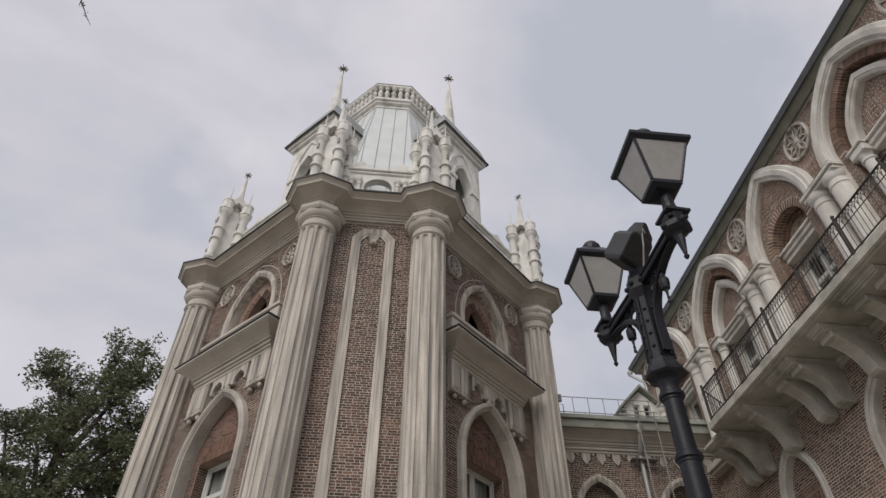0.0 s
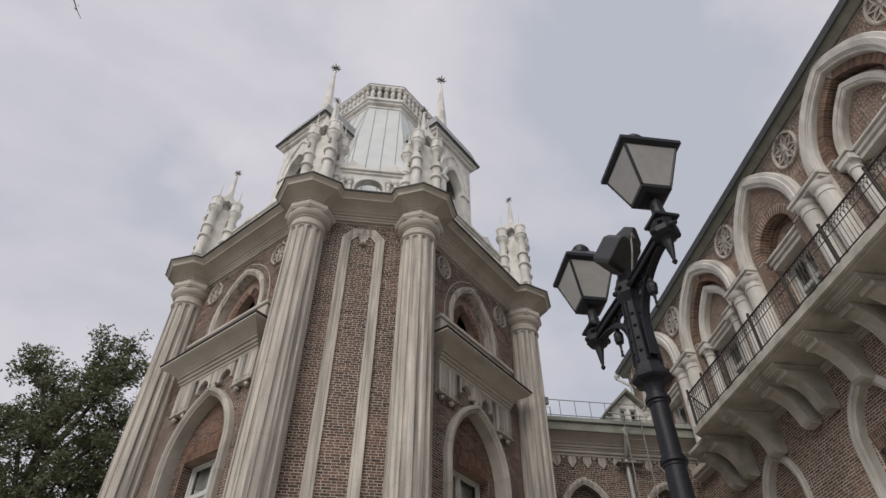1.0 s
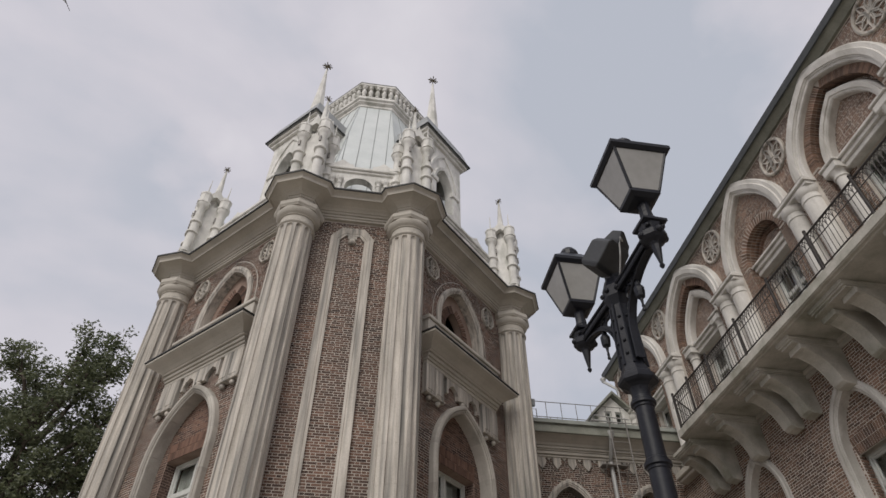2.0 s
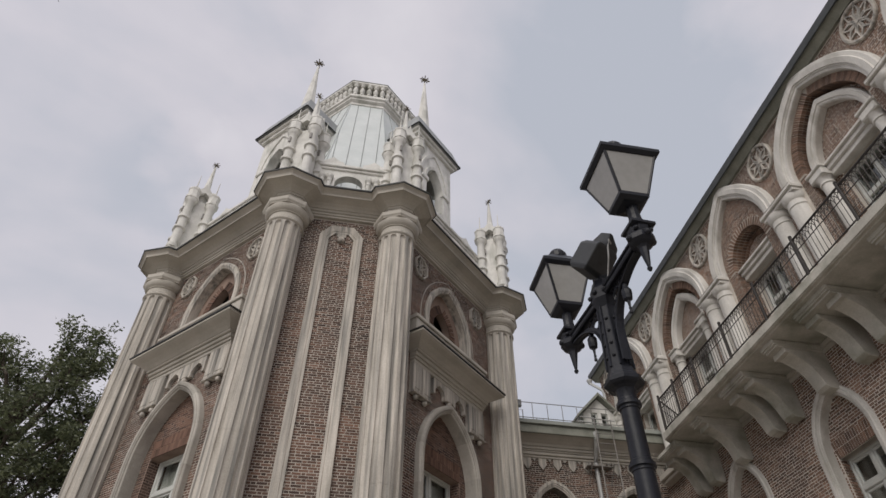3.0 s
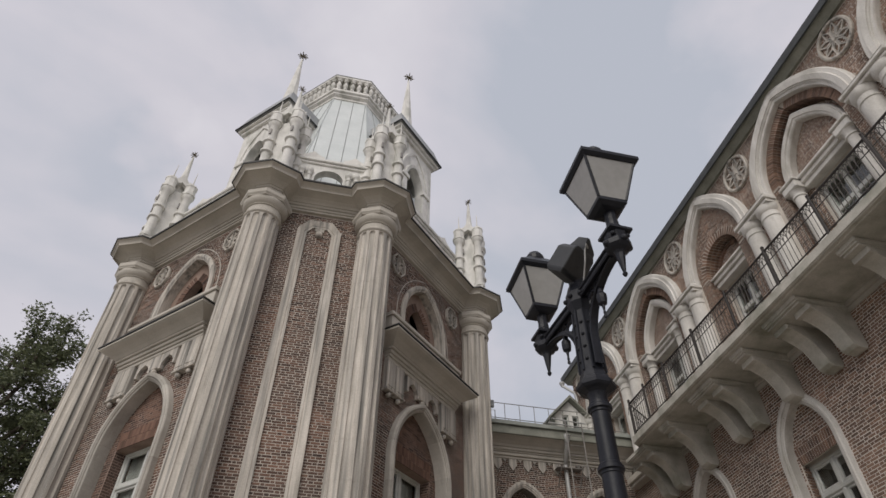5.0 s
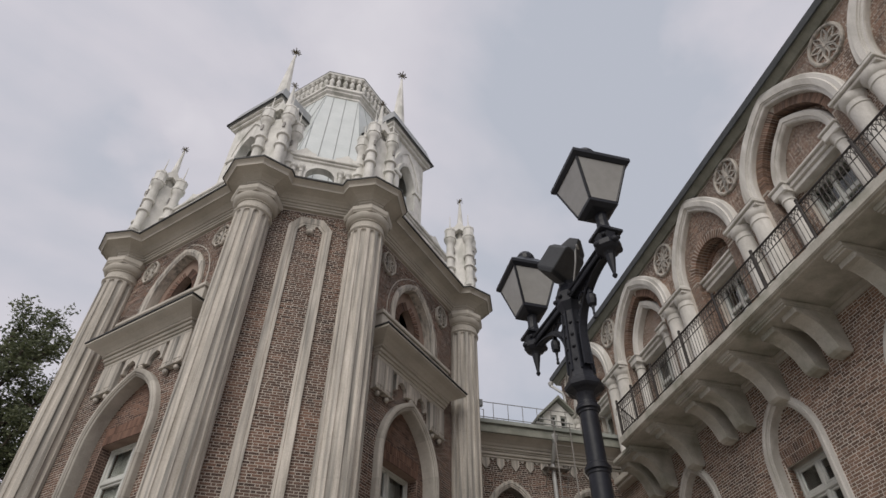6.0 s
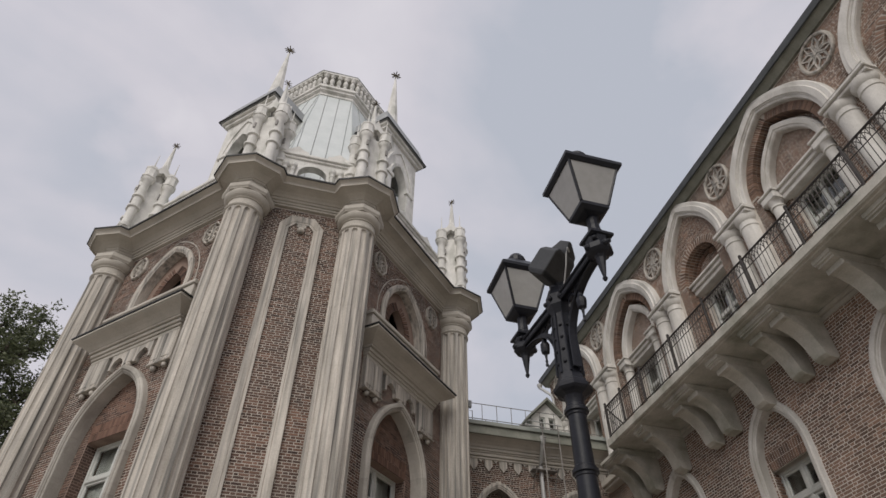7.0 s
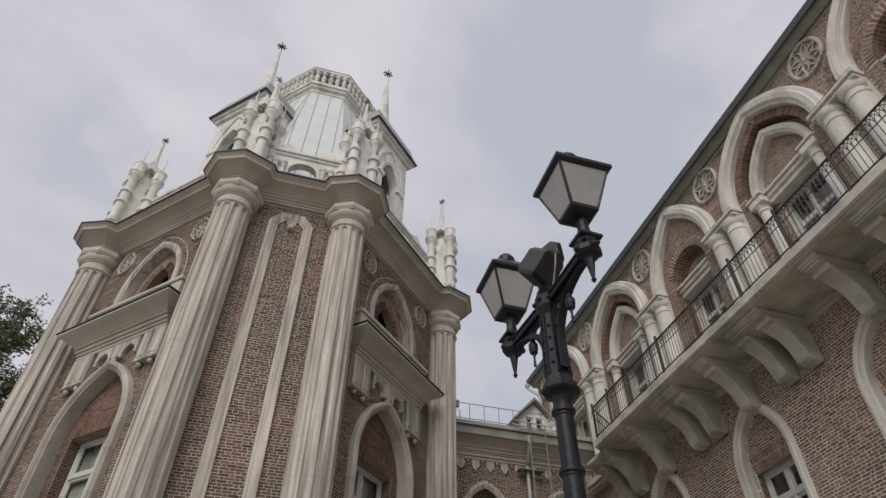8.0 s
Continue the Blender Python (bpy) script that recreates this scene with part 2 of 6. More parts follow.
def tube(bm, pts, r, n=6, r_end=None):
    """A round bar along points, tapering to r_end."""
    pts = [Vector(p) for p in pts]
    r_end = r if r_end is None else r_end
    rings = []
    for i, p in enumerate(pts):
        d = (pts[min(i + 1, len(pts) - 1)] - pts[max(i - 1, 0)]).normalized()
        a = d.cross(Vector((0, 0, 1)) if abs(d.z) < 0.9 else Vector((1, 0, 0))).normalized()
        b = d.cross(a)
        k = r + (r_end - r) * i / max(len(pts) - 1, 1)
        rings.append([bm.verts.new(p + (a * math.cos(2 * math.pi * j / n) + b * math.sin(2 * math.pi * j / n)) * k) for j in range(n)])
    for a, b in zip(rings, rings[1:]):
        for j in range(n):
            bm.faces.new((a[j], a[(j + 1) % n], b[(j + 1) % n], b[j]))
    bm.faces.new(rings[0])
    bm.faces.new(rings[-1])


def sweep(bm, face, path, profile, closed=False):
    """A moulding along (u, z) points on a facade; profile of (away from the path's left side, out of the wall)."""
    n = len(path)
    rings = []
    for i in range(n):
        a = Vector(path[i - 1] if (closed or i) else path[0])
        p = Vector(path[i])
        b = Vector(path[(i + 1) % n] if (closed or i < n - 1) else path[-1])
        d1, d2 = (p - a), (b - p)
        d1 = d1.normalized() if d1.length > 1e-6 else d2.normalized()
        d2 = d2.normalized() if d2.length > 1e-6 else d1
        n1, n2 = Vector((-d1.y, d1.x)), Vector((-d2.y, d2.x))
        m = n1 + n2
        m = m / max(m.dot(n1), 0.35)
        rings.append([bm.verts.new(face.at(p.x + m.x * o, p.y + m.y * o, w)) for o, w in profile])
    k = len(profile)
    for i in range(n if closed else n - 1):
        a, b = rings[i], rings[(i + 1) % n]
        for j in range(k):
            bm.faces.new((a[j], a[(j + 1) % k], b[(j + 1) % k], b[j]))
    if not closed:
        bm.faces.new(rings[0])
        bm.faces.new(rings[-1])


def stones(name, face, path, profile, mat, parent, length, gap=0.0015):
    """A moulded band cut into single stones along its path, each a piece of its own, with close joints square to the band."""
    path = [Vector(p) for p in path]
    total = sum((b - a).length for a, b in zip(path, path[1:]))
    count = max(1, round(total / length))
    cuts = [total * k / count for k in range(1, count)]
    pts, marks, run = [path[0]], [0], 0.0
    for a, b in zip(path, path[1:]):
        d = (b - a).length
        for c in cuts:
            if run + 0.02 < c < run + d - 0.02:
                marks.append(len(pts))
                pts.append(a + (b - a) * ((c - run) / d))
            elif abs(c - run - d) <= 0.02:
                marks.append(len(pts))
        pts.append(b)
        run += d
    marks.append(len(pts) - 1)
    normals = []
    for k, p in enumerate(pts):
        d1 = (p - pts[k - 1]).normalized() if k else (pts[1] - p).normalized()
        d2 = (pts[k + 1] - p).normalized() if k < len(pts) - 1 else d1
        n1, n2 = Vector((-d1.y, d1.x)), Vector((-d2.y, d2.x))
        m = n1 + n2
        normals.append((m / max(m.dot(n1), 0.35), (d1 + d2).normalized()))
    for i, j in zip(marks, marks[1:]):
        bm = bmesh.new()
        rings = []
        for k in range(i, j + 1):
            m, t = normals[k]
            p = pts[k] + t * (gap if k == i else -gap if k == j else 0.0)
            rings.append([bm.verts.new(face.at(p.x + m.x * o, p.y + m.y * o, w)) for o, w in profile])
        n = len(profile)
        for a, b in zip(rings, rings[1:]):
            for q in range(n):
                bm.faces.new((a[q], a[(q + 1) % n], b[(q + 1) % n], b[q]))
        bm.faces.new(rings[0])
        bm.faces.new(rings[-1])
        part(name, bm, mat, parent)


def arch(uc, half, base, spring, apex, steps=10, keel=0.0):
    """Points of an opening from its right foot over the apex to its left foot; keel: how far a sharp tip rises above the arcs."""
    h = apex - spring - keel
    pts = [(uc + half, base)]
    if h >= half:
        R = (half * half + h * h) / (2 * half)
        a1 = math.atan2(h, R - half)
        arc = [(half - R + R * math.cos(a1 * i / steps), R * math.sin(a1 * i / steps)) for i in range(steps + 1)]
    else:
        arc = [(half * math.cos(math.pi / 2 * i / steps), h * math.sin(math.pi / 2 * i / steps)) for i in range(steps + 1)]
    arc = [(u, z + keel * (1 - u / half) ** 2) for u, z in arc]
    right = [(uc + u, spring + z) for u, z in arc]
    left = [(uc - u, spring + z) for u, z in arc[:-1]][::-1]
    return pts + right + left + [(uc - half, base)]


def inside(poly, u, z):
    odd = False
    for (x0, y0), (x1, y1) in zip(poly, poly[1:] + poly[:1]):
        if (y0 > z) != (y1 > z) and u < (x1 - x0) * (z - y0) / (y1 - y0) + x0:
            odd = not odd
    return odd


def wall(bm, face, outline, holes, w0, w1):
    """A wall between the depths w0 and w1, with openings through it."""
    loops = [outline] + holes
    tris = tessellate_polygon([[Vector((u, z, 0)) for u, z in lp] for lp in loops])
    flat = [p for lp in loops for p in lp]
    fr = [bm.verts.new(face.at(u, z, w1)) for u, z in flat]
    bk = [bm.verts.new(face.at(u, z, w0)) for u, z in flat]
    for a, b, c in tris:
        for vs in ((fr[a], fr[b], fr[c]), (bk[c], bk[b], bk[a])):
            try:
                bm.faces.new(vs)
            except ValueError:
                pass
    k = 0
    for lp in loops:
        m = len(lp)
        for i in range(m):
            j = (i + 1) % m
            bm.faces.new((fr[k + i], fr[k + j], bk[k + j], bk[k + i]))
        k += m


def rect(u0, u1, z0, z1):
    return [(u0, z0), (u1, z0), (u1, z1), (u0, z1)]


BRICKWORK = []


def wedge(name, face, pts, w0, w1, mat, parent):
    """One brick of an arch: a four-sided piece between two depths, with its outer edges eased."""
    c = sum((Vector(p) for p in pts), Vector((0, 0))) / 4
    bm = bmesh.new()
    rings = []
    for w, k in ((w0, 1.0), (w1 - 0.004, 1.0), (w1, 0.94)):
        rings.append([bm.verts.new(face.at(*(c + (Vector(p) - c) * k), w)) for p in pts])
    for a, b in zip(rings, rings[1:]):
        for i in range(4):
            bm.faces.new((a[i], a[(i + 1) % 4], b[(i + 1) % 4], b[i]))
    bm.faces.new(rings[-1])
    return part(name, bm, mat, parent)


def ring_of_bricks(face, path, w0, w1, deep, parent, mat, mid=None):
    """Bricks on edge along an arch, each a piece of its own."""
    for a, b in zip(path, path[1:]):
        a, b = Vector(a), Vector(b)
        d = b - a
        steps = max(1, round(d.length / 0.066))
        nrm = Vector((d.y, -d.x)).normalized() * deep
        for k in range(steps):
            p, q = a + d * (k + 0.10) / steps, a + d * (k + 0.90) / steps
            if mid is not None and min(abs(p.x - mid), abs(q.x - mid)) < 0.03 or mid is not None and (p.x - mid) * (p.x + nrm.x - mid) < 0:
                continue
            wedge("brick", face, [p, q, q + nrm, p + nrm], w0, w1, mat, parent)


def brickwork(face, u0, u1, z0, z1, w, keep, parent, near=None, cut=(), mat=None):
    """Notes a field of bricks in Flemish bond, laid at the end of the file."""
    BRICKWORK.append((face, u0, u1, z0, z1, w, keep, parent, near, cut, mat or BRICK))

# ---- ground ----
def ground():
    bm = bmesh.new()
    n, half = 60, 1500.0
    grid = {}
    for i in range(n + 1):
        for j in range(n + 1):
            a, b = (2 * i / n - 1), (2 * j / n - 1)
            x, y = half * a * abs(a), half * b * abs(b)
            grid[i, j] = bm.verts.new((x, y, 0.04 * noise.noise((x * 0.1, y * 0.1, 0)) - 0.05))
    for i in range(n):
        for j in range(n):
            bm.faces.new((grid[i, j], grid[i + 1, j], grid[i + 1, j + 1], grid[i, j + 1]))
    ob = part("ground", bm, GRAVEL, None, "pale packed gravel ground of the palace courtyard")
    tagged(ob, category="ground", kind="structure")


ground()

# ---- corner tower: an octagon with a giant column at each corner ----
CX, YC = -0.75, 18.13
A, B = 1.556, 5.535
BX = 5.44
CORNERS = [(-A, -B), (A, -B), (BX, -A), (BX, A), (A, B), (-A, B), (-BX, A), (-BX, -A)]
R2 = math.sqrt(0.5)
TOWER = thing("tower", (CX, YC, 0), "octagonal red-brick palace tower with white fluted columns and pinnacles", "tower")
WALL_BACK = 0.19


def tower_face(i):
    """The face from corner i to corner i + 1; u from corner i."""
    a, b = Vector(CORNERS[i]), Vector(CORNERS[(i + 1) % 8])
    u = (b - a).normalized()
    n = Vector((u.y, -u.x))
    o = Vector((CX, YC)) + a - n * WALL_BACK
    return Face((o.x, o.y, 0), (u.x, u.y, 0), (n.x, n.y, 0)), (b - a).length


FRONT, FRONT_W = tower_face(0)
RIGHT, DIAG_W = tower_face(1)
LEFT, _ = tower_face(7)


def column(name, x, y, top, r, parent, flutes=12, base=0.0):
    """A shaft with wide round-ended flutes, on a moulded base."""
    bm = bmesh.new()
    across = (-1.6, -1.0, -0.97, -0.85, -0.5, 0.0, 0.5, 0.85, 0.97, 1.0)
    half, deep, end = math.radians(9.4), 0.056, 0.085
    crest = top - 0.16
    zs = [(base + 0.62, 1.045), (base + 0.7, 1.045)]
    z = base + 1.5
    while z < top - 0.6:
        k = 1.045 - 0.045 * max(0.0, (z - base - 3.0) / (top - base - 3.0))
        zs += [(z - 0.006, k), (z, k * 0.99), (z + 0.006, k)]
        z += 0.86
    zs += [(crest - end * q, 1.0) for q in (1.0, 0.7, 0.4, 0.2, 0.08, 0.0)] + [(top, 1.0)]
    rings = []
    for z, k in zs:
        ring = []
        up = 0.0 if base + 0.65 < z < crest - end else min(1.0, abs(z - (crest - end)) / end) if z > base + 0.65 else 1.0
        for f in range(flutes):
            mid = math.radians(15 + 360 / flutes * f)
            for q in across:
                cut = deep * max(0.0, 1 - q * q - up * up) ** 0.28
                rr = r * k - cut
                ring.append(bm.verts.new((x + rr * math.cos(mid + q * half), y + rr * math.sin(mid + q * half), z)))
        rings.append(ring)
    seg = len(rings[0])
    for p, q in zip(rings, rings[1:]):
        for i in range(seg):
            j = (i + 1) % seg
            bm.faces.new((p[i], p[j], q[j], q[i]))
    lathe(bm, [(r * 1.4, base), (r * 1.4, base + 0.25), (r * 1.3, base + 0.3), (r * 1.32, base + 0.42), (r * 1.15, base + 0.5), (r * 1.06, base + 0.62)], (x, y), 32)
    ob = part(name, bm, STONE, parent, "white stone fluted giant column")
    cap = bmesh.new()
    lathe(cap, [(r * 0.98, top - 0.13), (r * 1.04, top - 0.12), (r * 1.09, top - 0.09), (r * 1.09, top - 0.07), (r * 1.04, top - 0.04), (r * 0.99, top - 0.035), (r * 0.985, top + 0.17), (r * 1.05, top + 0.175), (r * 1.05, top + 0.205),
                (r * 1.08, top + 0.21), (r * 1.17, top + 0.25), (r * 1.23, top + 0.30), (r * 1.26, top + 0.35), (r * 1.26, top + 0.40), (r * 1.20, top + 0.405)], (x, y), 40)
    lathe(cap, [(r * 1.15, top + 0.40), (r * 1.36, top + 0.405), (r * 1.38, top + 0.43), (r * 1.44, top + 0.47), (r * 1.45, top + 0.48), (r * 1.45, top + 0.60), (r * 1.42, top + 0.615), (r * 0.95, top + 0.70)], (x, y), 8)
    part("capital", cap, SMOOTH, ob, "moulded capital with an octagonal abacus", smooth=False)
    return ob


NECK = 13.77
for cx, cy in CORNERS:
    column("column", CX + cx, YC + cy, NECK, 0.485, TOWER)


def around(level, spread, off):
    """The tower's outline with an octagon round each column: vertices at 45 degree steps, and straight runs between."""
    pts = []
    for i, (cx, cy) in enumerate(CORNERS):
        turn = math.radians(-90 + 45 * ((i - 1) % 8))
        s = 1 - off * math.sqrt(2) / spread
        oct_at = lambda k: Vector((spread * math.cos(turn + math.radians(45 * k)), spread * math.sin(turn + math.radians(45 * k))))
        first = oct_at(-1).lerp(oct_at(-2), s)
        last = oct_at(2).lerp(oct_at(3), s)
        for p in (first, oct_at(-1), oct_at(0), oct_at(1), oct_at(2), last):
            pts.append(Vector((CX + cx + p.x, YC + cy + p.y, level)))
    return pts


def loft(bm, levels, cap_top=True, cap_bottom=False):
    rings = [[bm.verts.new(p) for p in around(*lv)] for lv in levels]
    n = len(rings[0])
    for a, b in zip(rings, rings[1:]):
        for i in range(n):
            j = (i + 1) % n
            bm.faces.new((a[i], a[j], b[j], b[i]))
    for ring, on in ((rings[-1], cap_top), (rings[0], cap_bottom)):
        if on:
            bm.faces.new(ring)


def cornice():
    bm = bmesh.new()
    loft(bm, [(14.50, 0.46, -0.13), (14.505, 0.47, -0.10), (14.555, 0.475, -0.097), (14.56, 0.468, -0.108), (14.572, 0.468, -0.108), (14.577, 0.48, -0.07), (14.64, 0.485, -0.066), (14.645, 0.478, -0.078), (14.658, 0.478, -0.078),
              (14.663, 0.50, -0.035), (14.735, 0.51, -0.025), (14.74, 0.54, 0.01), (14.765, 0.555, 0.02), (14.80, 0.60, 0.05), (14.855, 0.71, 0.13), (14.895, 0.84, 0.25), (14.925, 0.95, 0.36), (14.90, 0.955, 0.362), (14.895, 0.99, 0.39),
              (14.955, 1.0, 0.395), (14.965, 1.005, 0.40), (14.985, 1.015, 0.42), (15.02, 1.05, 0.47), (15.045, 1.09, 0.53), (15.06, 1.10, 0.55), (15.07, 1.08, 0.54)], True, True)
    ob = part("cornice", bm, SMOOTH, TOWER, "pale stone cornice breaking forward round each column")
    bm = bmesh.new()
    loft(bm, [(15.055, 1.12, 0.58), (15.10, 1.13, 0.59), (15.16, 0.9, 0.4)], True, True)
    part("flashing", bm, DARKEDGE, ob, "dark sheet-metal roof edge")


cornice()

# face details, u measured from the near column on the diagonal faces
MID = DIAG_W / 2
LOW_OUT = lambda m, o=0.0: arch(m, 1.37 + o, 0.0, 8.05, 9.95 + o * 1.1, 14)
LOW_IN = lambda m, o=0.0: arch(m, 1.15 + o, 0.0, 8.05, 9.71 + o, 14)
UP_IN = lambda m, o=0.0: arch(m, 0.99 + o, 11.3, 12.35, 13.83 + o * 1.1, 14)


def window_unit(face, u0, u1, z0, z1, w, parent, bars=(0.5,), rails=(0.72,)):
    """A painted casement with its panes, set back in an opening."""
    bm = bmesh.new()
    t = 0.09
    sweep(bm, face, [(u0, z0), (u1, z0), (u1, z1), (u0, z1)], [(0, w - 0.06), (0, w + 0.06), (t * 0.7, w + 0.06), (t, w + 0.02), (t, w - 0.06)], closed=True)
    us = [u0 + t] + [u0 + (u1 - u0) * k for k in bars] + [u1 - t]
    zs = [z0 + t] + [z0 + (z1 - z0) * k for k in rails] + [z1 - t]
    for u in us[1:-1]:
        slab(bm, face, u - 0.06, u + 0.06, z0 + t * 0.8, z1 - t * 0.8, w - 0.05, w + 0.05, 0.015)
    for z in zs[1:-1]:
        slab(bm, face, u0 + t * 0.8, u1 - t * 0.8, z - 0.07, z + 0.07, w - 0.05, w + 0.056, 0.015)
    ob = part("window", bm, FRAME, parent, "white-painted casement window")
    for ua, ub in zip(us, us[1:]):
        for za, zb in zip(zs, zs[1:]):
            g = bmesh.new()
            slab(g, face, ua, ub, za, zb, w - 0.012, w - 0.002)
            pane = part("pane", g, GLASS, ob)
            pane.visible_shadow = False
    return ob


def casement(face, u0, u1, z0, z1, rail, w, parent):
    """A pair of painted casements under two fixed lights: a fixed frame with post and transom, a sash and a pane in each field."""
    bm = bmesh.new()
    t, mid = 0.05, (u0 + u1) / 2
    sweep(bm, face, [(u0, z0), (u1, z0), (u1, z1), (u0, z1)], [(0, w - 0.07), (0, w + 0.045), (t * 0.6, w + 0.045), (t, w + 0.03), (t, w - 0.07)], closed=True)
    slab(bm, face, mid - 0.048, mid + 0.048, z0 + t, z1 - t, w - 0.06, w + 0.04, 0.02)
    slab(bm, face, u0 + t, u1 - t, rail - 0.05, rail + 0.05, w - 0.06, w + 0.05, 0.02)
    slab(bm, face, u0 + t, u1 - t, rail + 0.05, rail + 0.075, w - 0.05, w + 0.02, 0.006)
    ob = part("window", bm, FRAME, parent, "white-painted two-light casement window")
    for ua, ub in ((u0 + t, mid - 0.048), (mid + 0.048, u1 - t)):
        for za, zb in ((z0 + t, rail - 0.05), (rail + 0.075, z1 - t)):
            bm = bmesh.new()
            k = 0.052
            sweep(bm, face, [(ua + 0.004, za + 0.004), (ub - 0.004, za + 0.004), (ub - 0.004, zb - 0.004), (ua + 0.004, zb - 0.004)], [(0, w - 0.05), (0, w + 0.01), (k * 0.7, w + 0.01), (k, w - 0.01), (k, w - 0.05)], closed=True)
            part("sash", bm, FRAME, ob)
            g = bmesh.new()
            slab(g, face, ua + k, ub - k, za + k, zb - k, w - 0.035, w - 0.027)
            pane = part("pane", g, GLASS, ob)
            pane.visible_shadow = False
    return ob


def rosette(face, u, z, r, w, parent, sides=8, petals=6, tall=1.12):
    """A stone frame round an open flower; each petal is a bent bar of stone."""
    bm = bmesh.new()
    ring = [(u + r * math.cos(math.radians(22.5 + 360 * k / sides)), z + r * tall * math.sin(math.radians(22.5 + 360 * k / sides))) for k in range(sides)]
    sweep(bm, face, ring, [(0.0, w - 0.02), (0.0, w + 0.06), (r * 0.05, w + 0.085), (r * 0.12, w + 0.085), (r * 0.17, w + 0.06), (r * 0.17, w - 0.02)], closed=True)
    ob = part("rosette", bm, STONE, parent, "white stone rosette with open petals in a raised rim")
    for k in range(petals):
        a = 2 * math.pi * (k + 0.5) / petals
        spread = 0.9 * math.pi / petals
        pts = [(u + q * r * math.cos(a + e), z + q * r * tall * math.sin(a + e)) for q, e in ((0.14, 0), (0.5, spread * 0.8), (0.86, 0), (0.5, -spread * 0.8))]
        bm = bmesh.new()
        sweep(bm, face, pts, [(-0.035 * r, w - 0.02), (-0.035 * r, w + 0.05), (0.05 * r, w + 0.05), (0.05 * r, w - 0.02)], closed=True)
        part("petal", bm, STONE, ob)
    bm = bmesh.new()
    slab(bm, face, u - 0.13 * r, u + 0.13 * r, z - 0.13 * r, z + 0.13 * r, w - 0.02, w + 0.07, 0.02)
    part("boss", bm, STONE, ob)
    return ob


def ball(bm, p, r):
    m = Matrix.Translation(p)
    bmesh.ops.create_icosphere(bm, subdivisions=2, radius=r, matrix=m)


def diagonal(face, parent_label, outer):
    mid = MID + 0.24 * (outer[1] - outer[0])
    bm = bmesh.new()
    wall(bm, face, rect(0.2, DIAG_W - 0.2, 0.0, 14.52), [LOW_IN(mid, 0.015)[::-1], UP_IN(mid, 0.015)[::-1]], -0.45, 0.0)
    w = part("wall", bm, MORTAR, TOWER, parent_label)
    low, up = LOW_OUT(mid, -0.05), arch(mid, 1.15, 11.3, 12.35, 14.0, 12)
    brickwork(face, 0.3, DIAG_W - 0.3, 0.08, 14.49, 0.0, lambda u, z: not inside(low, u, z) and not inside(up, u, z), w, lambda u, z: 6.4 < z)
    # lower arch: moulded surround, deep reveal, recessed brick panel with a window
    bm = bmesh.new()
    sweep(bm, face, LOW_IN(mid), [(-0.012, -0.21), (-0.012, 0.0), (-0.2, 0.0), (-0.2, -0.02), (-0.03, -0.21)])
    ring = part("arch_surround", bm, MORTAR, TOWER, "white stone pointed arch surround")
    stones("stone", face, LOW_IN(mid), [(0.0, -0.23), (0.0, 0.10), (-0.012, 0.12), (-0.045, 0.125), (-0.05, 0.16), (-0.072, 0.168), (-0.078, 0.145), (-0.088, 0.145), (-0.094, 0.178), (-0.115, 0.19),
                                        (-0.165, 0.19), (-0.178, 0.165), (-0.205, 0.155), (-0.22, 0.13), (-0.225, 0.0), (-0.02, -0.23)], BLOCK, ring, 0.93)
    bm = bmesh.new()
    wu0, wu1 = MID - 0.90, MID + 0.90
    wall(bm, face, rect(0.3, DIAG_W - 0.3, 0.0, 10.4), [rect(wu0, wu1, 5.0, 8.235)], -1.0, -0.22)
    back = part("recessed_wall", bm, OLDMORTAR, TOWER, "recessed brick panel behind the arch")
    li = LOW_IN(mid)
    brickwork(face, MID - 1.2, MID + 1.2, 0.08, 9.75, -0.22, lambda u, z: inside(li, u, z), back, None, [(wu0 - 0.03, wu1 + 0.03, 5.0, 8.69)])
    for k in range(23):
        u = wu0 - 0.02 + (wu1 - wu0 + 0.04) * (k + 0.5) / 23
        lean = (u - MID) * 0.05
        for z0, z1 in ((8.235, 8.448), (8.456, 8.67)):
            q0, q1 = lean * (z0 - 8.235) / 0.435, lean * (z1 - 8.235) / 0.435
            wedge("brick", face, [(u - 0.036 + q0, z0), (u + 0.036 + q0, z0), (u + 0.037 + q1, z1), (u - 0.037 + q1, z1)], -0.23, -0.212, LINTEL, back)
    for u, turn in ((wu0, 1), (wu1, -1)):
        jamb = Face(face.at(u, 0, -0.22), -face.n, face.u * turn)
        brickwork(jamb, 0.0, 0.27, 4.5, 8.235, 0.0, lambda a, z: True, back)
    casement(face, wu0 + 0.015, wu1 - 0.015, 5.05, 8.225, 7.39, -0.53, TOWER)
    # pale folded sheet added behind the panes to stand in for reflected sky
    bm = bmesh.new()
    cols = [[bm.verts.new(face.at(wu0 + 0.1 + (wu1 - wu0 - 0.2) * k / 60, z, -0.66 + 0.03 * math.sin(k * 1.15))) for z in (5.1, 8.2)] for k in range(61)]
    for p, q in zip(cols, cols[1:]):
        bm.faces.new((p[0], q[0], q[1], p[1]))
    bmesh.ops.solidify(bm, geom=bm.faces[:], thickness=0.004)
    part("pane_backing", bm, PAINT, TOWER, "added pale folded sheet standing in for sky reflected in the panes", True)
    # upper arch: surround and a small dark opening
    bm = bmesh.new()
    sweep(bm, face, UP_IN(mid), [(0.0, -0.23), (0.0, 0.05), (-0.012, 0.06), (-0.04, 0.065), (-0.045, 0.085), (-0.06, 0.09), (-0.08, 0.105), (-0.15, 0.105), (-0.17, 0.075), (-0.19, 0.07), (-0.195, 0.0), (-0.02, -0.23)])
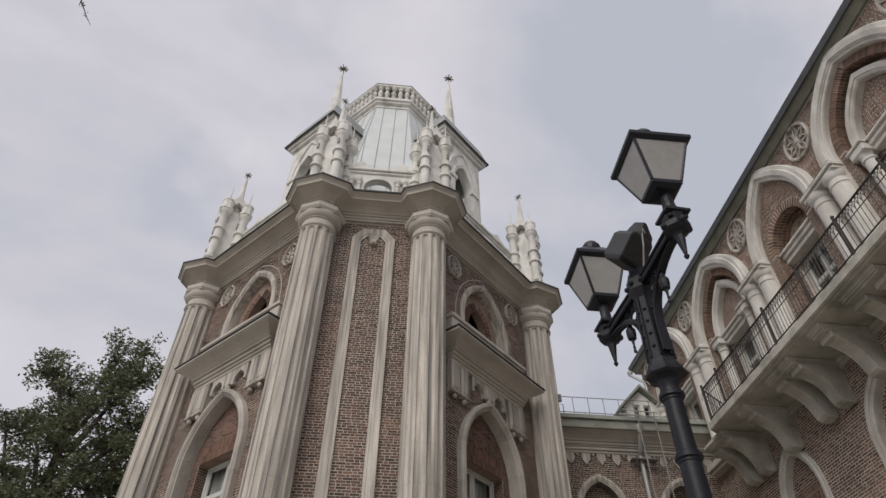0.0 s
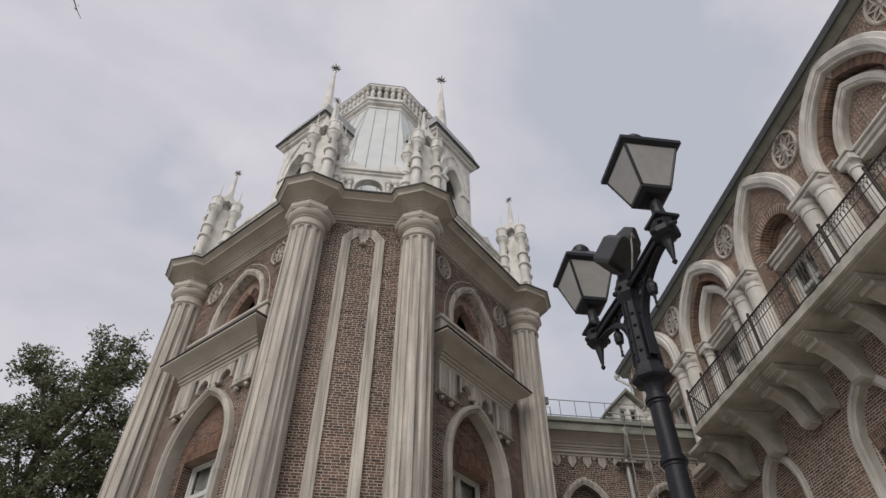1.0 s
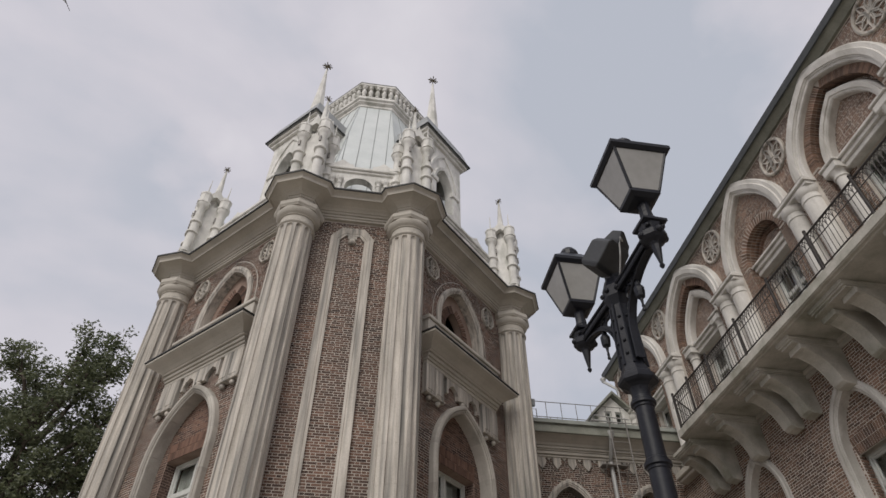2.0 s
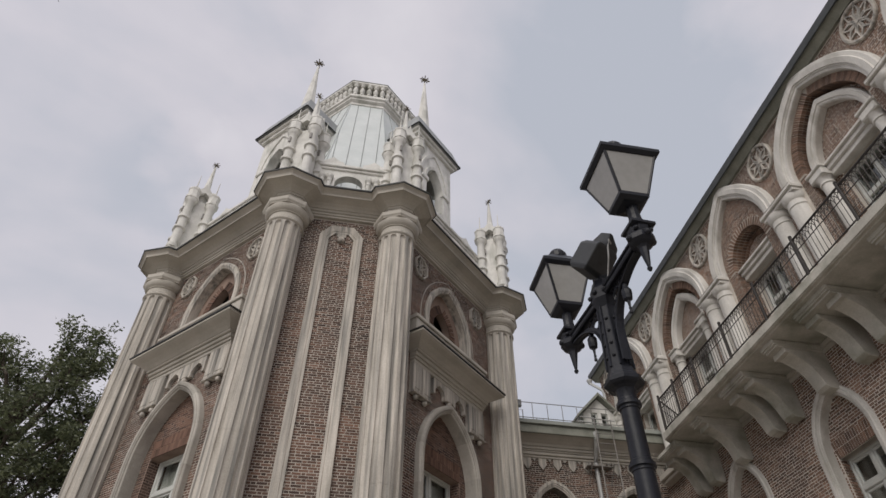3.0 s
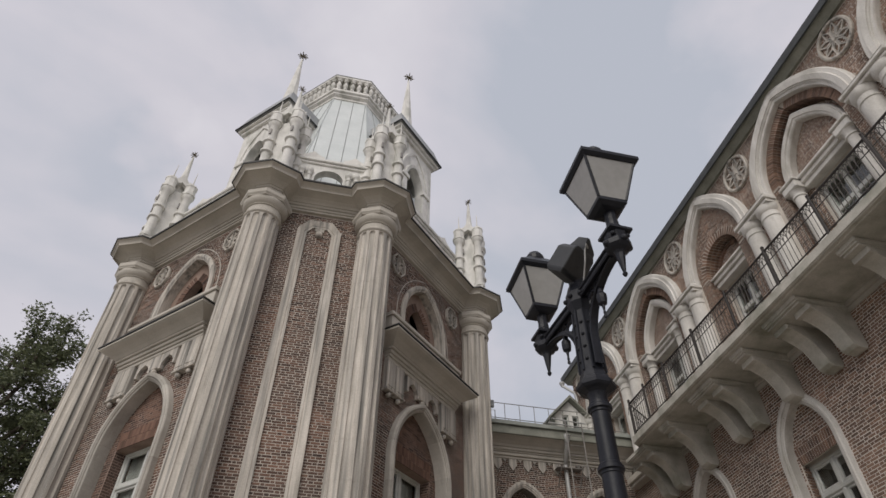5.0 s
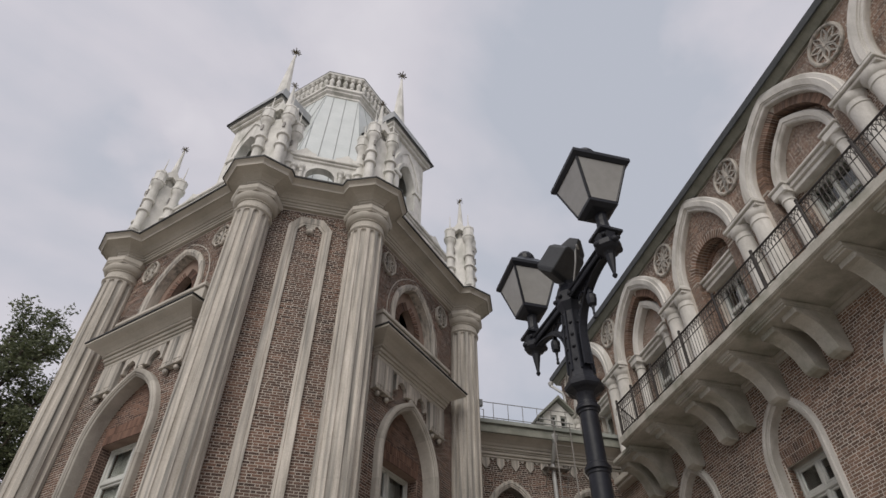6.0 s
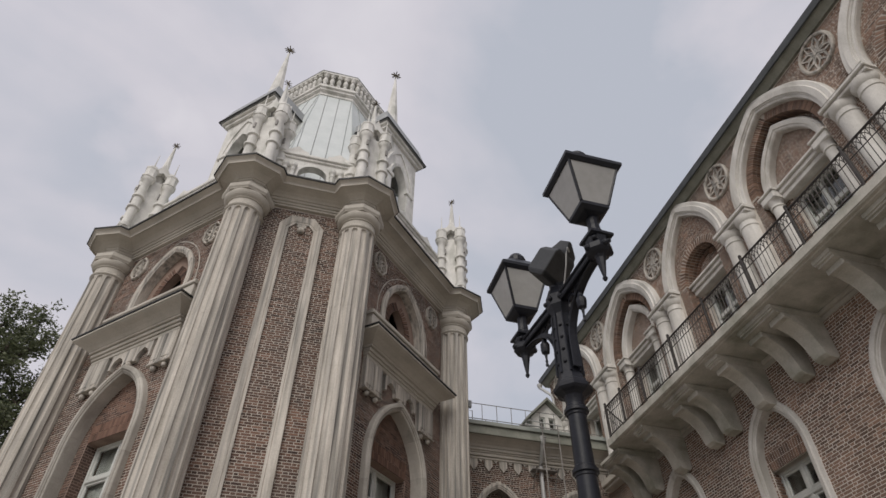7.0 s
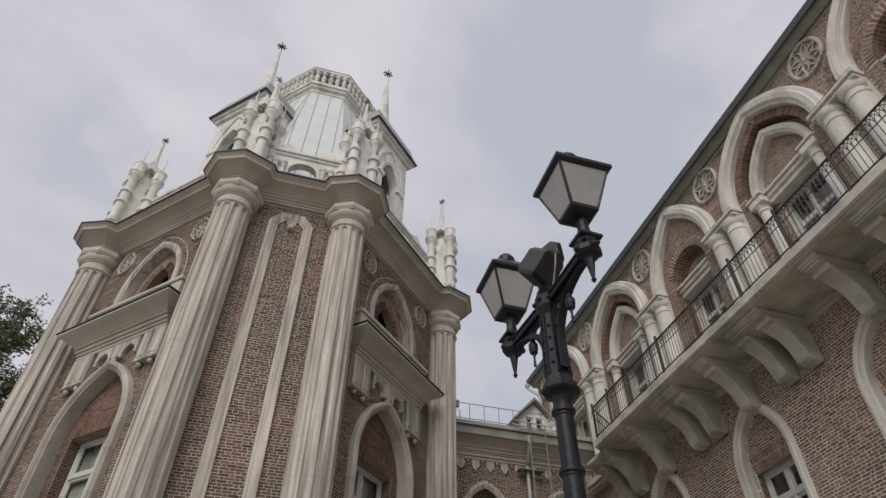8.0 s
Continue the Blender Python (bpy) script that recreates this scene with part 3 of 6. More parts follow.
    sweep(bm, face, UP_IN(mid, 0.36), [(0.0, 0.0), (0.0, 0.02), (-0.03, 0.02), (-0.03, 0.0)])
    part("arch_surround", bm, STONE, TOWER, "white stone pointed arch surround of an upper window")
    bm = bmesh.new()
    wall(bm, face, rect(MID - 1.3, MID + 1.3, 11.2, 13.9), [arch(mid, 0.46, 11.35, 12.4, 13.2, 8)[::-1]], -0.45, -0.22)
    rw = part("recessed_wall", bm, OLDMORTAR, TOWER, "brick back of the upper niche")
    so = arch(mid, 0.46, 11.35, 12.4, 13.2, 8)
    ring_of_bricks(face, [p for p in so if p[1] > 11.6], -0.24, -0.205, 0.26, rw, BRICK)
    # hood over the lower arch
    bm = bmesh.new()
    for h, z0, z1, w1 in ((1.66, 10.42, 10.52, 0.14), (1.68, 10.52, 10.60, 0.18), (1.70, 10.60, 10.70, 0.23), (1.73, 10.70, 10.76, 0.29)):
        slab(bm, face, MID - h, MID + h, z0, z1, 0.0, w1, 0.012)
    rows = ((1.72, 10.755, 0.30), (1.80, 10.82, 0.38), (1.90, 10.89, 0.49), (2.01, 10.955, 0.62), (2.045, 10.985, 0.66))
    rings = [[bm.verts.new(face.at(MID + s * h, z, w)) for s, w in ((-1, 0), (-1, q), (1, q), (1, 0))] for h, z, q in rows]
    for lo, hi in zip(rings, rings[1:]):
        for i in range(4):
            bm.faces.new((lo[i], lo[(i + 1) % 4], hi[(i + 1) % 4], hi[i]))
    bm.faces.new(rings[0])
    bm.faces.new(rings[-1])
    slab(bm, face, MID - 2.06, MID + 2.06, 10.985, 11.05, 0.0, 0.68, 0.01)
    hood = part("hood", bm, SMOOTH, TOWER, "projecting stone hood over the window arch")
    bm = bmesh.new()
    slab(bm, face, MID - 2.09, MID + 2.09, 11.054, 11.09, 0.0, 0.71)
    part("flashing", bm, DARKEDGE, hood, "dark sheet-metal edge")
    bm = bmesh.new()
    slab(bm, face, MID - 1.76, MID + 1.76, 11.094, 11.74, 0.0, 0.24, 0.02)
    slab(bm, face, MID - 1.80, MID + 1.80, 11.74, 11.86, 0.0, 0.29, 0.02)
    part("sill", bm, SMOOTH, TOWER, "stone sill course above the hood")
    # pendant blocks with balls
    for s in (-1, 1):
        for a, b in ((0.93, 1.28), (1.31, 1.68)):
            u0, u1 = sorted((MID + s * a, MID + s * b))
            bm = bmesh.new()
            slab(bm, face, u0, u1, 9.62, 10.42, 0.0, 0.15, 0.02)
            slab(bm, face, u0 + 0.045, u1 - 0.045, 9.69, 10.40, 0.15, 0.166, 0.012)
            slab(bm, face, u0 - 0.006, u1 + 0.006, 9.59, 9.62, 0.0, 0.165, 0.008)
            slab(bm, face, u0 - 0.016, u1 + 0.016, 9.555, 9.59, 0.0, 0.18, 0.01)
            blk = part("pendant_block", bm, STONE, TOWER, "flat stone pendant block with a ball below")
            bm = bmesh.new()
            ball(bm, face.at((u0 + u1) / 2, 9.485, 0.08), 0.075)
            part("ball", bm, STONE, blk, smooth=True)
        # scalloped apron between the blocks
        c = MID + s * 0.47
        pts = [(c + 0.30, 10.42), (c + 0.30, 9.98), (c + 0.22, 9.98), (c + 0.22, 10.10), (c + 0.14, 10.22), (c, 10.30), (c - 0.14, 10.22), (c - 0.22, 10.10), (c - 0.22, 9.98), (c - 0.30, 9.98), (c - 0.30, 10.42)]
        bm = bmesh.new()
        wall(bm, face, pts, [], 0.0, 0.12)
        part("apron", bm, STONE, TOWER, "scalloped stone apron")
    bm = bmesh.new()
    slab(bm, face, MID - 0.17, MID + 0.17, 10.0, 10.42, 0.0, 0.14, 0.02)
    ball(bm, face.at(MID, 9.95, 0.08), 0.08)
    part("pendant_block", bm, STONE, TOWER, "small stone pendant over the arch")
    for u in (MID - outer[0], MID + outer[1]):
        rosette(face, u, 13.87, 0.35, 0.0, TOWER, tall=1.2)


diagonal(RIGHT, "brick wall between two giant columns", (1.41, 1.62))
diagonal(LEFT, "brick wall between two giant columns", (1.62, 1.41))


def front_face():
    face = FRONT
    m = FRONT_W / 2
    bm = bmesh.new()
    wall(bm, face, rect(0.2, FRONT_W - 0.2, 0.0, 14.52), [], -0.45, 0.0)
    w = part("wall", bm, MORTAR, TOWER, "narrow brick wall between two giant columns")
    brickwork(face, 0.36, FRONT_W - 0.36, 0.08, 14.49, 0.0, lambda u, z: True, w, lambda u, z: 5.6 < z, [(m - 0.58, m - 0.37, 0, 13.75), (m + 0.37, m + 0.58, 0, 13.75)])
    # tall stone frame with clipped corners
    path = [(m + 0.35, 1.0), (m + 0.35, 13.76), (m + 0.20, 13.95), (m - 0.20, 13.95), (m - 0.35, 13.76), (m - 0.35, 1.0)]
    bm = bmesh.new()
    sweep(bm, face, path, [(0.01, 0.0), (0.01, 0.045), (-0.05, 0.05), (-0.06, 0.035), (-0.075, 0.05), (-0.22, 0.085), (-0.25, 0.085), (-0.26, 0.0)])
    slab(bm, face, m - 0.61, m + 0.61, 0.6, 1.0, 0.0, 0.1, 0.02)
    fr = part("panel_frame", bm, STONE, TOWER, "tall stone frame with clipped upper corners")
    bm = bmesh.new()
    slab(bm, face, m - 0.13, m + 0.13, 13.82, 13.95, 0.0, 0.04, 0.01)
    slab(bm, face, m - 0.085, m + 0.085, 13.77, 13.82, 0.0, 0.05, 0.01)
    bmesh.ops.create_uvsphere(bm, u_segments=16, v_segments=10, radius=0.105, matrix=Matrix.Translation(face.at(m, 13.69, 0.05)))
    part("ball_ornament", bm, STONE, fr, "round stone boss", smooth=False)


front_face()


def plain_faces():
    for i in (2, 3, 4, 5, 6):
        face, w = tower_face(i)
        bm = bmesh.new()
        wall(bm, face, rect(0.2, w - 0.2, 0.0, 14.52), [], -0.45, 0.0)
        wl = part("wall", bm, MORTAR, TOWER, "brick wall of the tower's rear")
        if i in (2, 6):
            brickwork(face, 0.3, w - 0.3, 0.08, 14.49, 0.0, lambda u, z: True, wl)
    bm = bmesh.new()
    lathe(bm, [(0, 4.9), (3.9, 4.9), (3.9, 4.92), (0, 4.92)], (CX, YC), 8, radians(22.5))
    part("floor", bm, ROOM, TOWER, "inner floor")
    bm = bmesh.new()
    lathe(bm, [(3.6, 0.1), (3.6, 14.3), (3.5, 14.3), (3.5, 0.1)], (CX, YC), 8, radians(22.5))
    part("inner_wall", bm, ROOM, TOWER, "dim plaster of the rooms inside")


plain_faces()

# ---- upper tier ----
def octagon(ap, z, half=None):
    h = ap * A / B if half is None else half
    return [Vector((CX + x, YC + y, z)) for x, y in ((-h, -ap), (h, -ap), (ap, -h), (ap, h), (h, ap), (-h, ap), (-ap, h), (-ap, -h))]


def octa_loft(bm, levels):
    rings = [[bm.verts.new(p) for p in octagon(*lv)] for lv in levels]
    for a, b in zip(rings, rings[1:]):
        for i in range(8):
            j = (i + 1) % 8
            bm.faces.new((a[i], a[j], b[j], b[i]))
    bm.faces.new(rings[0])
    bm.faces.new(rings[-1])


def spire_roof():
    bm = bmesh.new()
    octa_loft(bm, [(4.72, 15.1), (2.47, 24.65)])
    ob = part("spire_roof", bm, ROOF, TOWER, "steep pale metal roof with standing seams")
    lo, hi = octagon(4.73, 15.1), octagon(2.48, 24.65)
    for i in (7, 0, 1):
        a0, a1, b0, b1 = lo[i], lo[(i + 1) % 8], hi[i], hi[(i + 1) % 8]
        along = (a1 - a0).normalized()
        foot, head, hb, ht = (a0 + a1) / 2, (b0 + b1) / 2, (a1 - a0).length / 2, (b1 - b0).length / 2
        for k in range(-4, 5):
            u = ht - 0.02 + 0.52 * k
            f = 1.0 if abs(u) <= ht else (hb - abs(u)) / (hb - ht)
            if f > 0.05:
                bm = bmesh.new()
                tube(bm, [foot + along * u, foot.lerp(head, f) + along * u], 0.012, 4)
                part("seam", bm, GREYROOF, ob)
        bm = bmesh.new()
        tube(bm, [a0, b0], 0.022, 4)
        part("hip_seam", bm, ROOF, ob)
    bm = bmesh.new()
    octa_loft(bm, [(2.44, 24.55), (2.52, 24.61), (2.50, 24.77), (2.62, 24.85), (2.62, 24.95), (2.70, 24.99), (2.70, 25.13)])
    part("gallery_base", bm, PAINT, TOWER, "white moulded base of the roof gallery")
    bm = bmesh.new()
    octa_loft(bm, [(2.66, 25.93), (2.74, 25.97), (2.74, 26.09)])
    rail = part("gallery_rail", bm, PAINT, TOWER, "white coping of the roof gallery")
    bm = bmesh.new()
    octa_loft(bm, [(2.76, 26.094), (2.76, 26.12), (2.3, 26.25)])
    part("flashing", bm, GREYROOF, rail, "grey metal capping")
    prof = [(0.06, 25.13), (0.10, 25.15), (0.10, 25.23), (0.05, 25.27), (0.11, 25.45), (0.12, 25.51), (0.06, 25.7), (0.05, 25.75), (0.10, 25.79), (0.10, 25.87), (0.12, 25.89), (0.12, 25.94)]
    bm = bmesh.new()
    lathe(bm, [(r, z - 25.13) for r, z in prof], (0, 0), 10)
    first = part("baluster", bm, PAINT, TOWER, "", True, Matrix.Translation((CX, YC - 2.62, 25.13)))
    ring = octagon(2.62, 25.13)
    for i in range(8):
        a, b = ring[i], ring[(i + 1) % 8]
        n = 5 if i % 2 == 0 else 10
        for k in range(n):
            if i == 0 and k == 2:
                continue
            put("baluster", first.data, PAINT, TOWER, "", Matrix.Translation(a.lerp(b, (k + (0.5 if i % 2 == 0 else 0.5)) / n)))


spire_roof()


def star(bm, p, r):
    """A many-rayed finial star."""
    p = Vector(p)
    for k in range(4):
        a = math.pi * k / 4
        d = Vector((math.cos(a), 0.15, math.sin(a))) * r
        tube(bm, [p - d, p, p + d], r * 0.10, 4)
    for d in (Vector((0, r, 0)), Vector((r * 0.6, r * 0.6, 0)), Vector((r * 0.6, -r * 0.6, 0))):
        tube(bm, [p - d, p + d], r * 0.09, 4)
    ball(bm, p, r * 0.25)


PIN = 15.1


def pinnacle_shape():
    """A square shaft with four ringed colonnettes, gablets and a needle with a star; its foot at the origin."""
    bm = bmesh.new()
    box(bm, -0.56, 0.56, -0.56, 0.56, 0.0, 0.45, 0.04)
    box(bm, -0.50, 0.50, -0.50, 0.50, 0.45, 0.62, 0.03)
    bmesh.ops.rotate(bm, verts=bm.verts, cent=(0, 0, 0), matrix=Matrix.Rotation(radians(45), 3, "Z"))
    lathe(bm, [(0.47, 0.6), (0.47, 0.72), (0.43, 0.76), (0.42, 2.6), (0.40, 3.1)], (0, 0), 4)
    # ogee gablets over a four-leaf plan
    for k in range(4):
        face = Face((0, 0, 0), (math.cos(k * math.pi / 2 + math.pi / 4), math.sin(k * math.pi / 2 + math.pi / 4), 0), (math.sin(k * math.pi / 2 + math.pi / 4), -math.cos(k * math.pi / 2 + math.pi / 4), 0))
        pts = [(0.42, 2.97), (0.42, 3.46), (0.31, 3.53), (0.20, 3.62), (0.11, 3.74), (0.045, 3.87), (0.0, 4.05), (-0.045, 3.87), (-0.11, 3.74), (-0.20, 3.62), (-0.31, 3.53), (-0.42, 3.46), (-0.42, 2.97),
               (-0.32, 2.97), (-0.30, 3.12), (-0.18, 3.36), (0.0, 3.52), (0.18, 3.36), (0.30, 3.12), (0.32, 2.97)]
        wall(bm, face, pts, [], 0.24, 0.40)
    lathe(bm, [(0.17, 3.05), (0.17, 3.50), (0.24, 3.56), (0.22, 3.68), (0.16, 3.80), (0.135, 3.90), (0.035, 5.36), (0, 5.4)], (0, 0), 8)
    core = part("pinnacle", bm, PAINT, TOWER, "white stone pinnacle of clustered colonnettes with a starred needle", False, Matrix.Translation((CX + A, YC - B + 0.2, PIN)) @ pose(0, 0, 0, 0, 0, -112.5))
    m0 = WORLD[core]
    for k in range(4):
        a = k * math.pi / 2
        x, y = 0.50 * math.cos(a), 0.50 * math.sin(a)
        bm = bmesh.new()
        lathe(bm, [(0.19, 0.6), (0.19, 0.75), (0.14, 0.80), (0.14, 1.46), (0.20, 1.49), (0.20, 1.57), (0.145, 1.61), (0.145, 1.96), (0.205, 1.99), (0.205, 2.07), (0.145, 2.11), (0.135, 2.76),
                   (0.16, 2.80), (0.21, 2.89), (0.21, 2.97)], (x, y), 14)
        part("colonnette", bm, PAINT, core, "", True, m0)
        bm = bmesh.new()
        lathe(bm, [(0.22, 2.96), (0.245, 2.97), (0.245, 3.05), (0.205, 3.07), (0.205, 3.38), (0.225, 3.40), (0.225, 3.46), (0.06, 3.52), (0.03, 3.58), (0.010, 4.30), (0, 4.32)], (x, y), 8, radians(22.5))
        part("corner_needle", bm, PAINT, core, "thin corner needle on a small cap", False, m0)
        bm = bmesh.new()
        box(bm, 0.128, 0.185, -0.035, 0.035, 2.30, 2.54, 0.008)
        bmesh.ops.rotate(bm, verts=bm.verts, cent=(0, 0, 0), matrix=Matrix.Rotation(radians(47), 3, "Z"))
        bmesh.ops.translate(bm, verts=bm.verts, vec=(x, y, 0))
        part("clamp", bm, WORNPIPE, core, "small weathered metal clamp", False, m0)
    bm = bmesh.new()
    star(bm, (0, 0, 5.5), 0.15)
    part("star", bm, GILT, core, "dull gilt many-rayed star", False, m0)
    return core


def copy_part(ob, m):
    made = copy_thing(ob, m)
    WORLD[made] = m
    return made


PINNACLE = pinnacle_shape()
for i, (cx, cy) in enumerate(CORNERS):
    if i != 1:
        kx, ky = (1, 1 - 0.2 / B) if abs(cx) < abs(cy) else (1 - 0.2 / B, 1)
        out, low = (0.18, 0.10) if i in (2, 7) else (0.0, 0.0)
        copy_part(PINNACLE, Matrix.Translation((CX + cx * kx + math.copysign(out, cx), YC + cy * ky, PIN - low)) @ pose(0, 0, 0, 0, 0, -112.5 + 45 * (i - 1)))


def parapet(face, u0, u1, w, arches, parent=None):
    """A low pierced wall between pinnacles, with small crests on it."""
    z0, z1 = PIN, 17.1
    bm = bmesh.new()
    holes = [arch(u, h, z0 + 0.25, z0 + 1.12, z0 + 1.12 + h * 0.95, 10)[::-1] for u, h in arches]
    wall(bm, face, rect(u0, u1, z0, z1 - 0.22), holes, w - 0.22, w)
    slab(bm, face, u0, u1, z1 - 0.22, z1 - 0.12, w - 0.26, w + 0.06, 0.02)
    slab(bm, face, u0, u1, z1 - 0.12, z1, w - 0.3, w + 0.12, 0.02)
    for u, h in arches:
        sweep(bm, face, arch(u, h, z0 + 0.25, z0 + 1.12, z0 + 1.12 + h * 0.95, 10), [(0, w - 0.02), (0, w + 0.04), (-0.08, w + 0.04), (-0.09, w - 0.02)])
        for s in (-1, 1):
            for off in (0.16, 0.40):
                c = face.at(u + s * (h + off), 0, w + 0.06)
                lathe(bm, [(0.10, z0), (0.10, z0 + 0.15), (0.075, z0 + 0.2), (0.07, z0 + 1.15), (0.09, z0 + 1.16), (0.09, z0 + 1.20), (0.07, z0 + 1.21), (0.07, z0 + 1.28), (0.115, z0 + 1.36), (0.115, z0 + 1.46)], (c.x, c.y), 10)
    ob = part("parapet", bm, PAINT, TOWER, "white stone parapet with an arched opening and small columns")
    span = u1 - u0
    n = max(2, int(span / 1.1))
    for k in range(n):
        u = u0 + span * ((k + 0.5) / n if n > 2 else 0.2 + 0.6 * k)
        bm = bmesh.new()
        pts = [(u + 0.24, z1), (u + 0.36, z1 + 0.08), (u + 0.36, z1 + 0.20), (u + 0.22, z1 + 0.24), (u + 0.09, z1 + 0.34), (u, z1 + 0.42), (u - 0.09, z1 + 0.34), (u - 0.22, z1 + 0.24), (u - 0.36, z1 + 0.20), (u - 0.36, z1 + 0.08), (u - 0.24, z1), (u - 0.10, z1 + 0.10), (u + 0.10, z1 + 0.10)]
        wall(bm, face, pts, [], w - 0.12, w + 0.02)
        part("crest", bm, PAINT, ob)


parapet(FRONT, 0.45, FRONT_W - 0.45, -0.15, [(FRONT_W / 2 - 0.06, 0.44)])
for fc in (RIGHT, LEFT):
    parapet(fc, 0.6, DIAG_W - 0.6, -0.15, [(DIAG_W * 0.27, 0.3), (DIAG_W * 0.5, 0.3), (DIAG_W * 0.73, 0.3)])


def aedicule(sx):
    """A white gabled turret over a diagonal face, with a pointed opening, a hipped roof and a needle."""
    n = Vector((sx * R2, -R2, 0))
    u = Vector((sx * R2, R2, 0))
    c = Vector((CX, YC, 0))
    f = Face(c + n * 4.15, u, n)
    half, deep, top = 1.12, 1.7, 21.55
    bm = bmesh.new()
    op = arch(0, 0.5, 17.6, 19.4, 20.3, 10)
    wall(bm, f, rect(-half, half, 15.1, top), [op[::-1]], -0.3, 0.0)
    for s in (-1, 1):
        g = Face(f.at(s * half, 0, 0), -n, u * s)
        wall(bm, g, rect(0.3, deep, 15.1, top), [arch(deep / 2, 0.4, 17.6, 19.4, 20.2, 8)[::-1]], -0.25, 0.0)
    wall(bm, f, rect(-half, half, 15.1, top), [], -deep, -deep + 0.25)
    ob = part("aedicule", bm, PAINT, TOWER, "white gabled turret with a pointed opening over the parapet")
    bm = bmesh.new()
    sweep(bm, f, op, [(0.0, -0.02), (0.0, 0.06), (-0.12, 0.08), (-0.14, 0.04), (-0.16, -0.02)])
    sweep(bm, f, arch(0, 0.80, 17.6, 19.4, 21.1, 10), [(0.0, -0.02), (0.0, 0.05), (-0.10, 0.07), (-0.12, -0.02)])
    for s in (-1, 1):
        slab(bm, f, s * 0.66 - 0.22, s * 0.66 + 0.22, 19.2, 19.4, 0, 0.14, 0.02)
        slab(bm, f, s * 0.66 - 0.12, s * 0.66 + 0.12, 17.3, 19.2, 0, 0.08, 0.02)
    part("arch_moulding", bm, PAINT, ob)
    bm = bmesh.new()
    mid = f.at(0, 0, -deep / 2)
    for h, z0, z1 in ((0.12, 21.4, 21.55), (0.22, 21.55, 21.68)):
        slab(bm, f, -half - h, half + h, z0, z1, -deep - h, h, 0.02)
    part("eave", bm, PAINT, ob, "white moulded eave")
    bm = bmesh.new()
    lo = [f.at(s * (half + 0.28), 21.684, w) for s, w in ((-1, 0.28), (1, 0.28), (1, -deep - 0.28), (-1, -deep - 0.28))]
    hi = [p + Vector((0, 0, 0.05)) for p in lo]
    md = [f.at(s * 1.19, 22.58, w) for s, w in ((-1, 0.06), (1, 0.06), (1, -1.75), (-1, -1.75))]
    rg = [f.at(s * 0.45, 23.5, w) for s, w in ((-1, -0.45), (1, -0.45), (1, -1.05), (-1, -1.05))]
    vs = [[bm.verts.new(p) for p in r] for r in (lo, hi, md, rg)]
    for a, b in zip(vs, vs[1:]):
        for i in range(4):
            bm.faces.new((a[i], a[(i + 1) % 4], b[(i + 1) % 4], b[i]))
    bm.faces.new(vs[0])
    bm.faces.new(vs[3])
    part("roof", bm, GREYROOF, ob, "grey sheet-metal hipped roof")
    bm = bmesh.new()
    e = [f.at(s * (half + 0.30), 21.69, w) for s, w in ((-1, 0.30), (1, 0.30), (1, -deep - 0.30), (-1, -deep - 0.30))]
    for i in range(4):
        tube(bm, [e[i], e[(i + 1) % 4]], 0.035, 4)
    part("flashing", bm, DARKEDGE, ob, "dark metal roof edge")
    bm = bmesh.new()
    p = f.at(0.05, 0, -0.70)
    lathe(bm, [(0.40, 22.5), (0.40, 22.8), (0.37, 22.86), (0.35, 23.0), (0.04, 27.3), (0, 27.35)], (p.x, p.y), 8, radians(22.5))
    needle = part("needle", bm, PAINT, ob, "slender white needle")
    bm = bmesh.new()
    star(bm, (p.x, p.y, 27.60), 0.24)
    part("star", bm, GILT, ob, "dull gilt many-rayed star")


aedicule(1)
aedicule(-1)

# ---- palace wing with an arcade over a long balcony ----
WX = 10.6
WING = thing("palace_wing", (WX + 3, 9, 0), "red-brick palace wing with a white pointed arcade above a balcony", "building")
WF = Face((WX, 0, 0), (0, 1, 0), (-1, 0, 0))
PAIRS = [-6.5, -2.85, 1.3, 4.97, 9.2, 12.87, 17.1, 20.8]
WEND, WSTART = 21.8, -9.0
DECK, SPRING, EAVE = 10.1, 13.62, 15.95
BAYS = []
for a, b in zip(PAIRS, PAIRS[1:]):
    BAYS.append(((a + b) / 2, (b - a) / 2 - 0.68, (b - a) > 4.0))


def bay_arch(m, half, o=0.0):
    return arch(m, half + o, DECK, SPRING + 0.12, 15.64 + o, 14, 0.20)


def low_window(m, o=0.0):
    return arch(m, 0.73 + o, 4.0, 7.70, 8.86 + o * 1.15, 14)


LOWS = [10.72 + 3.85 * k for k in (-4, -3, -2, -1, 0, 1, 2)]


